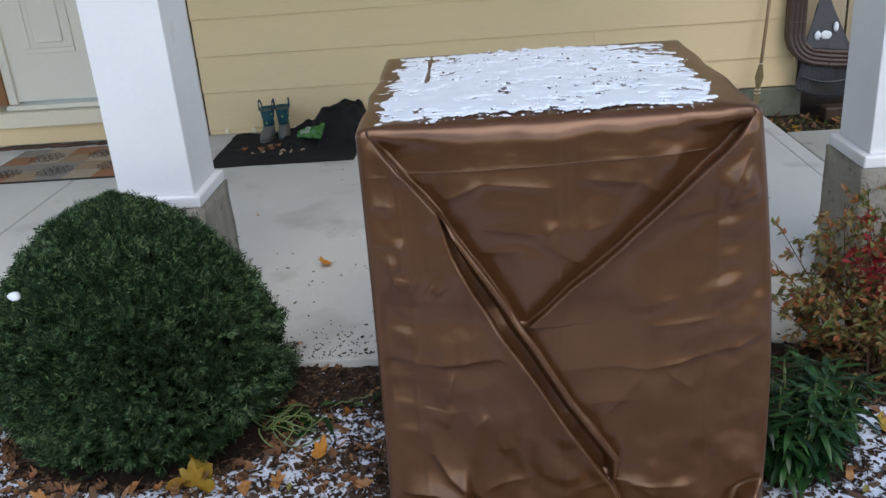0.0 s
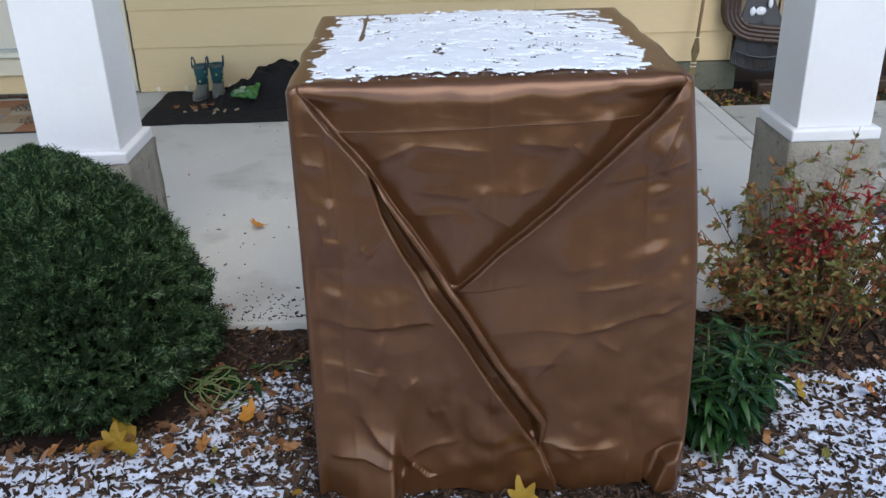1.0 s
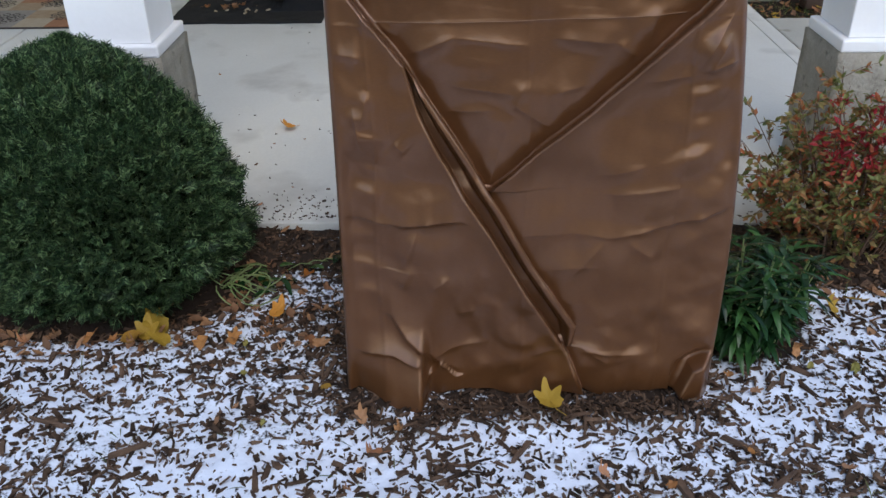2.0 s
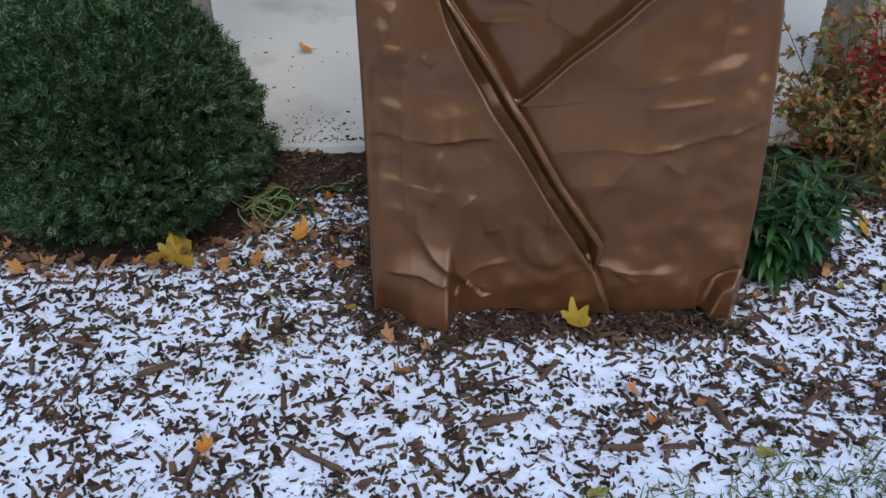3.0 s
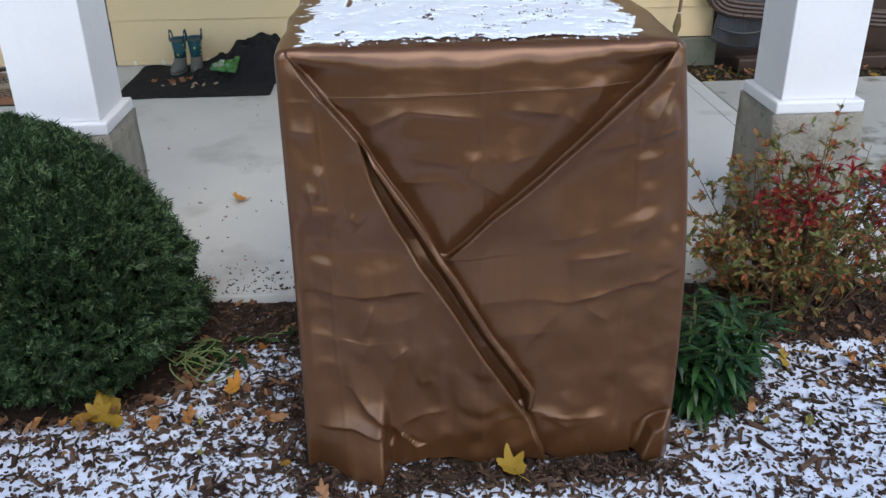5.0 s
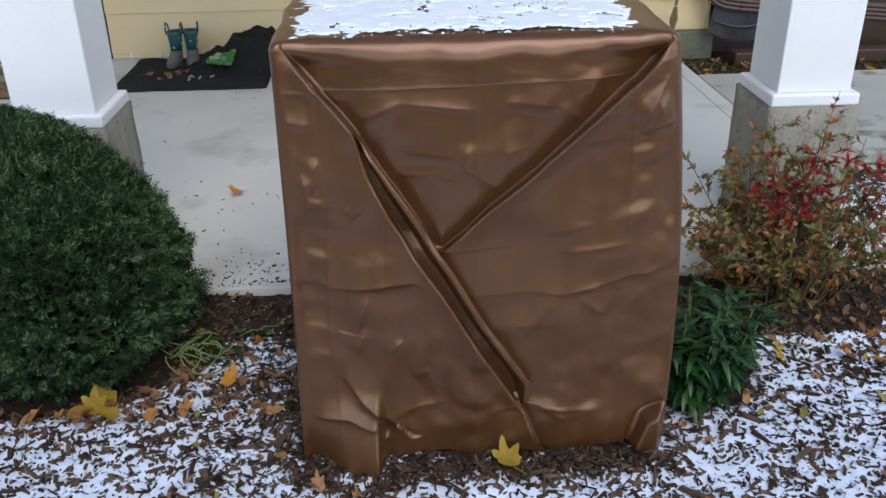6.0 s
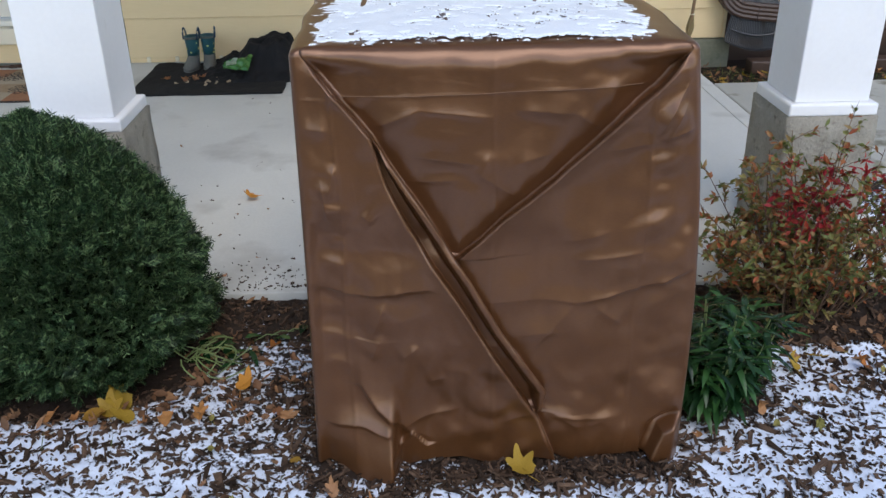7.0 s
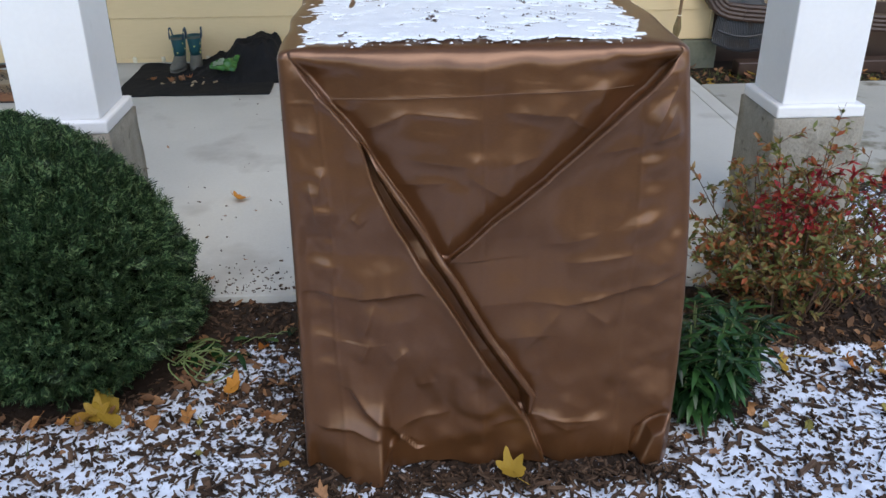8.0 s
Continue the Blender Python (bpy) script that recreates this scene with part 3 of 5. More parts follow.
def front_row(z, xa, xb):
    """One level of the pleated front from edge to edge, as places (x, height), turned under at each fold."""
    turn = FLAP_T[-1][1]
    xl = max(xa + 0.002, along(FLAP_T, z) if z > turn else along(FOLD_A, z))
    xf = along(FLAP_T, z) if z > turn else along(FOLD_B, z)
    if z < FOLD_B[-1][1]:
        xf = xl
    xf = max(xl, xf)
    vz = FLAP_R[-1][1]
    xr = max(xf, min(xb - 0.002, along(FLAP_R, z))) if z > vz else xf
    hang = sm(0.0, 0.05, 0.93 - z)
    r1 = 0.0065 * hang * sm(0.0, 0.03, xl - xa)
    wide = sm(0.0, 0.022, xf - xl)
    r2 = 0.006 * wide + 0.0005
    r3 = 0.006 * hang * sm(0.0, 0.05, z - vz) * sm(0.0, 0.02, xb - xr)
    lip1 = hang * (0.010 + 0.010 * (1 - sm(0.6, 0.75, z)))
    row = []
    for i in range(N_LEFT):
        x = xa + (xl - r1 - xa) * i / (N_LEFT - 1)
        row.append((x, wrinkles(x, z) + lip1 * math.exp(-(xl - x) / 0.045)))
    h1 = row[-1][1]
    for i in range(1, N_ROLL + 1):
        a = math.pi * i / N_ROLL
        row.append((xl - r1 + r1 * math.sin(a), h1 - r1 + r1 * math.cos(a)))
    floor = h1 - 2 * r1 - 0.034 * wide
    crest = h1 - 0.004
    x0, x1 = xl - r1, max(xl - r1, xf - r2)
    for i in range(1, N_FOLD + 1):
        u = i / N_FOLD
        x = x0 + (x1 - x0) * u
        rise = sm(0.38, 0.90, u)
        row.append((x, floor + wide * (crest - floor) * rise - 0.003 * wide * bell(u - 0.55, 0.10) + 0.0012 * wide * fbm(x * 20, z * 9, 3.0, 2)))
    h2 = row[-1][1]
    for i in range(1, N_ROLL + 1):
        a = math.pi * i / N_ROLL
        row.append((x1 + r2 * math.sin(a), h2 - r2 + r2 * math.cos(a)))

    def middle(x):
        e = min(x - xf, xr - x)
        return wrinkles(x, z) - hang * (0.010 + 0.016 * math.exp(-max(0.0, e) / 0.05) + 0.014 * sm(0.70, 0.86, z) * math.exp(-max(0.0, xr - x) / 0.07))

    def right(x):
        grow = 0.35 + 0.65 * sm(0.0, 0.12, z - vz) if z > vz else 0.35 * (1 - sm(0.0, 0.05, vz - z))
        side = 0.012 * (1 - sm(0.0, 0.02, vz - z)) if z > vz else 0.010 * math.exp(-(x - xf) / 0.04)
        return wrinkles(x, z) + 0.014 * grow * hang * math.exp(-(x - xr) / 0.045) * (z > vz) - side * (z <= vz)

    start = x1
    if z > vz:
        for i in range(1, N_MID + 1):
            x = start + (xr + r3 - start) * i / N_MID
            row.append((x, min(middle(x), h2 - 2 * r2 + 0.012 * sm(0.0, 0.06, x - xf)) if x - xf < 0.06 else middle(x)))
        xs = xr + r3
        h3 = right(xs)
        for i in range(N_ROLL):
            a = math.pi * (1 - i / N_ROLL)
            row.append((xs - r3 * math.sin(a), h3 - r3 + r3 * math.cos(a)))
    else:
        xs = start
        row += [(xs, right(xs))] * (N_MID + N_ROLL)
    for i in range(N_RIGHT):
        x = xs + (xb - xs) * i / (N_RIGHT - 1)
        row.append((x, right(x)))
    return row


def build_cover():
    x0, x1, y0, y1 = COVER
    NF, NS, NB = N_LEFT + 3 * N_ROLL + N_FOLD + N_MID + N_RIGHT, 34, 30
    per = []
    r = 0.014
    for i in range(NF):
        per.append(("f", i / (NF - 1)))
    for i in range(1, NS):
        per.append(("r", i / NS))
    for i in range(NB):
        per.append(("b", i / (NB - 1)))
    for i in range(1, NS):
        per.append(("l", i / NS))
    n = len(per)
    rows = 380
    verts = []

    def top_z(x, y):
        return 0.936 + 0.012 * (y - y0) / (y1 - y0) + 0.006 * math.sin((x - x0) / (x1 - x0) * math.pi)

    def edges(k):
        return x0 - 0.016 + 0.016 * k + 0.003 * math.sin(k * 3), x1 + 0.058 - 0.062 * k + 0.022 * math.sin(k * 3.1)

    def front_point(x, h, z, zt):
        k = z / zt
        xa, xb = edges(k)
        y = y0 + 0.012 * (1 - k)
        e = max(0.0, min(x - xa, xb - x))
        if e < r:
            y += r - math.sqrt(max(0, r * r - (r - e) ** 2))
        w = sm(0.0, 0.03, e) * (1 - 0.85 * sm(0.95, 1.0, k))
        y += 0.019 * max(0.0, 1 - (zt - z) / 0.055) ** 2 * sm(0.0, 0.07, e)
        return Vector((x, y - h * w, z))

    def point(side, u, z, zt):
        k = z / zt
        xa, xb = edges(k)
        ya, yb = y0 + 0.012 * (1 - k), y1 + 0.02 * (1 - k)
        if side == "b":
            x = xb + u * (xa - xb)
            return Vector((x, yb - 0.0 + 0.004 * fbm(x * 6, z * 6, 2), z))
        wob = 0.010 * fbm(u * 4, z * 5, 8.0) * math.sin(u * math.pi)
        if side == "r":
            return Vector((xb - 0.01 * 0 + wob, ya + r + u * (yb - ya - r), z))
        return Vector((xa + wob, yb + u * (ya + r - yb), z))

    ring_top = []
    for j in range(rows):
        k = j / (rows - 1)
        zf = 0.012 + (top_z(0.3, y0) - 0.018) * k
        front = front_row(zf, *edges(k))
        for col, (side, u) in enumerate(per):
            if side == "f":
                yy = y0
            elif side == "b":
                yy = y1
            else:
                yy = y0 + (y1 - y0) * (u if side == "r" else 1 - u)
            zt = top_z(0.3, yy) - 0.006
            foot = 0.004
            if side == "f":
                xx, hh = front[col]
                foot = 0.010 + 0.010 * fbm(xx * 9, 0, 6) - 0.016 * bell(xx - 0.18, 0.06)
            z = foot + (zt - foot) * k
            p = front_point(xx, hh, z, zt) if side == "f" else point(side, u, z, zt)
            # rounded shoulder
            drop = zt - z
            rs = 0.015
            if drop < rs:
                c = Vector(((x0 + x1) / 2, (y0 + y1) / 2, z))
                inset = rs - math.sqrt(max(0, rs * rs - (rs - drop) ** 2))
                d = p - c
                p = c + Vector((d.x * (1 - inset / (x1 - x0) * 2), d.y * (1 - inset / (y1 - y0) * 2), 0))
            verts.append(p)
    faces = []
    for j in range(rows - 1):
        for i in range(n):
            i2 = (i + 1) % n
            faces.append((j * n + i, j * n + i2, (j + 1) * n + i2, (j + 1) * n + i))
    # top, ring by ring towards the middle
    base = (rows - 1) * n
    cx, cy = (x0 + x1) / 2, (y0 + y1) / 2
    last = base
    steps = 26
    for s in range(1, steps + 1):
        start = len(verts)
        q = 1 - s / (steps + 0.5)
        for i in range(n):
            p = verts[base + i]
            x, y = cx + (p.x - cx) * q, cy + (p.y - cy) * q
            rise = 0.006 * (1 - q ** 3)
            z = p.z * q + top_z(x, y) * (1 - q)
            z = min(z, top_z(x, y)) + rise * 0.5 + 0.003 * fbm(x * 8, y * 8, 1.0) * (1 - q ** 6)
            verts.append(Vector((x, y, z)))
        for i in range(n):
            i2 = (i + 1) % n
            faces.append((last + i, last + i2, start + i2, start + i))
        last = start
    faces.append(tuple(last + i for i in range(n)))
    cover = thing("grill_cover", (0.3, 1.6, 0), "brown vinyl cover draped over a boxy object on the mulch", "cover")
    cover.location = (0, 0, 0)
    body = raw("cover_cloth", verts, faces, M["cover"], cover, smooth=True)
    # stitched seam across the hanging panel
    pts = []
    for i in range(60):
        x = 0.125 + 0.555 * i / 59
        z = 0.850 + 0.02 * (x - 0.4)
        row = front_row(z, *edges(z / 0.93))
        hh = min(row[N_LEFT + 2 * N_ROLL + N_FOLD:-N_RIGHT - N_ROLL], key=lambda q: abs(q[0] - x))[1]
        p = front_point(x, hh, z, 0.93)
        pts.append((p.x, p.y - 0.0006, p.z))
    v, f = tube_data(pts, 0.0008, 5)
    raw("seam", v, f, M["seam"], cover, "pale stitched seam")
    def cloth_top(x, y):
        q = max(abs(x - cx) / (x1 - x0) * 2.04, abs(y - cy) / (y1 - y0) * 2.04)
        q = min(1.0, q)
        return top_z(x, y) - 0.006 * q + 0.003 * (1 - q ** 3) + 0.003 * fbm(x * 8, y * 8, 1.0) * (1 - q ** 6)

    # thin snow on the top
    nx, ny = 330, 260
    keep, sv, sf, idx = {}, [], [], {}
    for j in range(ny):
        for i in range(nx):
            x = x0 + 0.012 + (x1 - x0 - 0.045) * i / (nx - 1)
            y = y0 + 0.022 + (y1 - y0 - 0.04) * j / (ny - 1)
            ex = min(x - x0 - 0.034, (x1 - 0.05 - x) * 0.8)
            ey = min(y - y0 - 0.05, (y1 - 0.03 - y) * 0.7)
            d = min(ex, ey)
            a = 0.62 * sm(-0.015, 0.03, d) + 0.34 * fbm(x * 13, y * 24, 1.5, 4) + 0.50 * fbm(x * 40, y * 84, 2.5, 2)
            a -= 0.10 * sm(0.45, 0.75, x) + 0.08 * sm(1.75, 1.95, y)
            a -= 0.40 * bell(y - 1.955 - 0.01 * fbm(x * 9, 2, 2), 0.013) * sm(-0.2, 0.2, fbm(x * 9, 3, 3))
            a -= 0.75 * bell(x - 0.155, 0.004) * sm(1.70, 1.76, y)
            spot = noise.voronoi(Vector((x * 44 + 0.7 * fbm(x * 30, y * 30), y * 52 + 0.5 * fbm(x * 40, y * 25, 3), 0)))[0][0]
            a -= 1.2 * (1 - sm(0.16, 0.34, spot)) * sm(-0.35, 0.15, fbm(x * 6, y * 6, 9.0, 2) + 0.9 * (x - 0.40) + 0.6 * (y - 1.75))
            keep[i, j] = (x, y, a)
    for j in range(ny - 1):
        for i in range(nx - 1):
            c = [(i, j), (i + 1, j), (i + 1, j + 1), (i, j + 1)]
            if sum(keep[q][2] for q in c) / 4 < 0.22:
                continue
            ids = []
            for q in c:
                if q not in idx:
                    x, y, a = keep[q]
                    idx[q] = len(sv)
                    t = 0.0035 * sm(0.20, 0.5, a)
                    sv.append((x, y, cloth_top(x, y) + 0.0012 + t))
                ids.append(idx[q])
            sf.append(tuple(ids))
    rnd = random.Random(33)
    for k in range(80):
        side = rnd.random()
        if side < 0.55:
            x, y = rnd.uniform(x0 + 0.03, x1 - 0.03), y0 + 0.024 + abs(rnd.gauss(0, 0.03))
        elif side < 0.8:
            x, y = x0 + 0.02 + abs(rnd.gauss(0, 0.016)), rnd.uniform(y0 + 0.03, y1 - 0.02)
        else:
            x, y = x1 - 0.03 - abs(rnd.gauss(0, 0.022)), rnd.uniform(y0 + 0.03, y1 - 0.02)
        r2, o, z = rnd.choice((0.0009, 0.0012, 0.0018, 0.003)), len(sv), cloth_top(x, y) + 0.0005
        n6 = 6
        for i in range(n6):
            a = 2 * math.pi * i / n6
            sv.append((x + r2 * math.cos(a) * rnd.uniform(0.7, 1.3), y + r2 * math.sin(a) * rnd.uniform(0.7, 1.3), z - 0.001))
        sv.append((x, y, z + r2 * 0.9))
        sf += [(o + i, o + (i + 1) % n6, o + n6) for i in range(n6)]
    snow = raw("snow_layer", sv, sf, M["snow"], None, smooth=True)
    tagged(snow, "thin patchy wind-brushed snow lying on the cover", "snow", kind="stuff")


build_cover()


# ---------------------------------------------------------------- clipped conifer
def bush_radius(z, ang):
    """Radius at a height and bearing: a low egg, leaner on the side of the cover, in lobes with gaps between them."""
    zc, top = 0.17, 0.625
    lean = 0.5 + 0.5 * math.cos(ang - 0.2)
    if z > zc:
        r = math.sqrt(max(0.0, 1 - ((z - zc) / (top - zc)) ** (1.9 - 0.62 * lean)))
    else:
        r = 1 - 0.30 * ((zc - z) / zc) ** 2
    c = Vector((math.cos(ang) * 3.3, math.sin(ang) * 3.3, z * 9.0))
    lobe = 1 - min(1.0, noise.voronoi(c)[0][0] / 0.62) ** 2
    return r * (0.925 + 0.12 * lobe + 0.08 * fbm(math.cos(ang) * 2.1, math.sin(ang) * 2.1, z * 6.5, 2))


def spray(h, base, d, side, length, rnd):
    """A flat fern-like spray of scale leaves."""
    nrm = d.cross(side).normalized()
    side = nrm.cross(d).normalized()

    def scale_leaf(p, v, w, ln):
        s = v.cross(nrm).normalized() * w
        lift = nrm * rnd.uniform(-0.0015, 0.0015)
        h.add([p - s * 0.5, p + v * ln * 0.45 - s + lift, p + v * ln, p + v * ln * 0.45 + s + lift, p + s * 0.5], [(0, 1, 2, 3, 4)])

    scale_leaf(base, d, 0.0016, length)
    n = 5
    for k in range(n):
        t = 0.15 + 0.75 * k / n
        ln = length * (0.55 - 0.38 * t) * rnd.uniform(0.8, 1.25)
        for sgn in (-1, 1):
            v = (d * 0.66 + side * sgn * 0.78 + nrm * rnd.uniform(-0.15, 0.15)).normalized()
            p = base + d * (length * (t + 0.03 * sgn))
            scale_leaf(p, v, 0.0017, ln)
            if k < 3:
                q = p + v * ln * 0.45
                v2 = (d * 0.95 + side * sgn * 0.2).normalized()
                scale_leaf(q, v2, 0.0016, ln * 0.65)


def build_bush():
    rnd = random.Random(11)
    h = Heap()
    bx, by, rx, ry = BUSH[0], BUSH[1], 0.382, 0.325
    made = 0
    while made < 12500:
        z = 0.02 + 0.62 * rnd.random() ** 0.8
        ang = rnd.uniform(0, 2 * math.pi)
        if math.sin(ang) > 0.25 and z < 0.42 and rnd.random() < 0.7:
            continue
        r = bush_radius(z, ang)
        if rnd.random() > 0.25 + 0.75 * r and z < 0.6:
            continue
        depth = 1.0 - 0.2 * rnd.random() ** 1.6
        p = Vector((bx + rx * r * depth * math.cos(ang), by + ry * r * depth * math.sin(ang), max(0.012, z * (0.97 + 0.03 * depth))))
        out = Vector((math.cos(ang) / rx, math.sin(ang) / ry, 0)).normalized() * r + Vector((0, 0, 0.15 + 1.3 * max(0, z - 0.2) / 0.4))
        d = (out.normalized() + Vector((rnd.gauss(0, 0.35), rnd.gauss(0, 0.35), rnd.gauss(0.15, 0.35)))).normalized()
        side = d.cross(Vector((rnd.gauss(0, 1), rnd.gauss(0, 1), rnd.gauss(0, 1)))).normalized()
        spray(h, p, d, side, rnd.uniform(0.032, 0.060), rnd)
        made += 1
    bush = thing("globe_arborvitae", (0, 0, 0), "rounded dark green arborvitae shrub with a few snow crumbs", "shrub")
    raw("crown", h.v, h.f, M["thuja"], bush)
    # solid near-black core, added so that gaps between the sprays read as shade
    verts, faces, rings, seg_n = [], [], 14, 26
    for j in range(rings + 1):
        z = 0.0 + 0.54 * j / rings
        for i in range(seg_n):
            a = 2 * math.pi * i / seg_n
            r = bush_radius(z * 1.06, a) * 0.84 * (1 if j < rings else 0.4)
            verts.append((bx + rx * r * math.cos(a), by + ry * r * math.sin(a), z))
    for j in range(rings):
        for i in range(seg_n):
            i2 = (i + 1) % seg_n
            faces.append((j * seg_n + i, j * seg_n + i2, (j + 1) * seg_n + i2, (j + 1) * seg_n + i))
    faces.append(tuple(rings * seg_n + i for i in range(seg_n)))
    raw("shade_core", verts, faces, M["thujashade"], bush, smooth=True)
    for k in range(9):
        a = k * 0.7
        v, f = tube_data([(bx + 0.03 * math.cos(a), by + 0.03 * math.sin(a), -0.01), (bx + 0.1 * math.cos(a), by + 0.1 * math.sin(a), 0.25), (bx + 0.2 * math.cos(a), by + 0.18 * math.sin(a), 0.45)], [0.012, 0.008, 0.004], 6)
        raw("stem", v, f, M["bark"], bush)
    for k, (x, y, z) in enumerate(((-0.832, 1.63, 0.532),)):
        bm = bmesh.new()
        bmesh.ops.create_icosphere(bm, subdivisions=2, radius=0.006 if k else 0.013)
        for v in bm.verts:
            v.co = Vector((x, y, z)) + Vector((v.co.x * 1.1, v.co.y, v.co.z * 0.8)) * (1 + 0.4 * noise.noise(v.co * 90))
        tagged(link_mesh("snow_crumb", bm, M["snow"], None, "", True), "small crumb of snow caught in the arborvitae", "snow", "snow crumbs")


# colour of the crown's core: shade put into the base colour
M["thujashade"] = surface("crown_shade", (0.005, 0.011, 0.005), (0.012, 0.022, 0.009), 0.9, 40, 140, 0.8, spec=0.1, dist=0.02)
build_bush()


# ---------------------------------------------------------------- leafy plants
def blade(h, p, d, nrm, length, width, arch=0.3, fold=0.15, seg_n=4):
    """A lance-shaped leaf that arches over."""
    side = d.cross(nrm).normalized()
    nrm = side.cross(d).normalized()
    verts, faces = [], []
    for k in range(seg_n + 1):
        t = k / seg_n
        c = p + d * (length * t) - nrm * (arch * length * t * t)
        w = width * math.sin(math.pi * min(0.98, 0.12 + 0.88 * t)) ** 0.8 * (0.5 if k == 0 else 1)
        verts += [c - side * w + nrm * fold * w, c - nrm * fold * w * 0.5, c + side * w + nrm * fold * w]
    for k in range(seg_n):
        a = 3 * k
        faces += [(a, a + 1, a + 4, a + 3), (a + 1, a + 2, a + 5, a + 4)]
    h.add(verts, faces)


def build_perennial():
    rnd = random.Random(5)
    h = Heap()
    plant = thing("leafy_perennial", (0, 0, 0), "low clump of glossy green lance-shaped leaves beside the cover", "plant")
    for k in range(95):
        a, r = rnd.uniform(0, 2 * math.pi), 0.090 * math.sqrt(rnd.random())
        x, y = 0.955 + r * math.cos(a), 1.60 + r * 0.95 * math.sin(a)
        lean = Vector((math.cos(a), math.sin(a), 0)) * (0.1 + 0.7 * r / 0.09) * 0.6
        hgt = rnd.uniform(0.17, 0.31) * (1 - 0.25 * (r / 0.09) ** 2)
        tip = Vector((x, y, 0)) + lean * hgt * 0.55 + Vector((0, 0, hgt * 0.92))
        v, f = tube_data([(x, y, -0.005), tuple(Vector((x, y, 0)) * 0.4 + tip * 0.6), tuple(tip)], [0.003, 0.0025, 0.0015], 5)
        raw("stem", v, f, M["vine"], plant)
        for q in range(15):
            t = 0.25 + 0.75 * q / 14
            p = Vector((x, y, 0)).lerp(tip, t)
            b = rnd.uniform(0, 2 * math.pi)
            d = Vector((math.cos(b), math.sin(b), rnd.uniform(-0.15, 0.5) + 0.5 * (t > 0.9))) + lean * 0.3
            blade(h, p, d.normalized(), Vector((0, 0, 1)), rnd.uniform(0.040, 0.078), rnd.uniform(0.0055, 0.0095), rnd.uniform(0.25, 0.75))
    raw("foliage", h.v, h.f, M["glossleaf"], plant, smooth=True)


build_perennial()


def build_autumn_shrub():
    rnd = random.Random(8)
    green, red, tw = Heap(), Heap(), Heap()
    shrub = thing("autumn_shrub", (0, 0, 0), "twiggy shrub with olive, orange and crimson autumn leaves", "shrub")
    cx, cy = 1.34, 1.97
    spots = ((1.29, 1.92, 0.40, 0.11), (1.31, 1.94, 0.47, 0.07), (1.50, 1.95, 0.47, 0.11), (1.63, 1.93, 0.30, 0.10), (1.42, 1.93, 0.50, 0.07))
    for k in range(74):
        a = rnd.uniform(0, 2 * math.pi)
        r = 0.33 * math.sqrt(rnd.random())
        base = Vector((cx + 0.12 * math.cos(a) * r / 0.33, cy + 0.08 * math.sin(a) * r / 0.33, -0.005))
        hgt = rnd.uniform(0.26, 0.58) * (1 - 0.3 * (r / 0.33) ** 2)
        tip = Vector((cx + r * 1.12 * math.cos(a), cy + 0.72 * r * math.sin(a), hgt))
        mid = base.lerp(tip, 0.5) + Vector((rnd.gauss(0, 0.02), rnd.gauss(0, 0.02), 0.05))
        pts = [base, mid, tip]
        v, f = tube_data([tuple(p) for p in pts], [0.0026, 0.0018, 0.0008], 5)
        raw("stem", v, f, M["twig"], shrub)
        for b in range(10):
            t = 0.2 + 0.8 * (b + rnd.random()) / 10
            p = base.lerp(mid, t * 2) if t < 0.5 else mid.lerp(tip, t * 2 - 1)
            d = Vector((rnd.gauss(0, 1), rnd.gauss(0, 1), rnd.gauss(0.5, 0.6))).normalized()
            ln = rnd.uniform(0.03, 0.10)
            q = p + d * ln
            if q.z < 0.01:
                q.z = 0.02
            v, f = tube_data([tuple(p), tuple(p.lerp(q, 0.5) + Vector((0, 0, 0.006))), tuple(q)], [0.0012, 0.0009, 0.0005], 4)
            tw.add(v, f)
            for c in range(rnd.randint(8, 13)):
                lp = p.lerp(q, rnd.uniform(0.2, 1.0))
                ld = (d + Vector((rnd.gauss(0, 0.8), rnd.gauss(0, 0.8), rnd.gauss(0, 0.6)))).normalized()
                near = any((lp - Vector(s[:3])).length < s[3] * rnd.uniform(0.7, 1.2) for s in spots)
                heap = red if near and rnd.random() < 0.95 else green
                blade(heap, lp, ld, Vector((rnd.gauss(0, 0.5), rnd.gauss(0, 0.5), 1)).normalized(), rnd.uniform(0.013, 0.029), rnd.uniform(0.0045, 0.0078), rnd.uniform(-0.1, 0.4), 0.2, 2)
    tagged(raw("twig_growth", tw.v, tw.f, M["twig"], shrub), kind="stuff")
    raw("foliage", green.v, green.f, M["shrubleaf"], shrub)
    raw("red_foliage", red.v, red.f, M["redleaf"], shrub, "crimson leaves near the tips")


build_autumn_shrub()


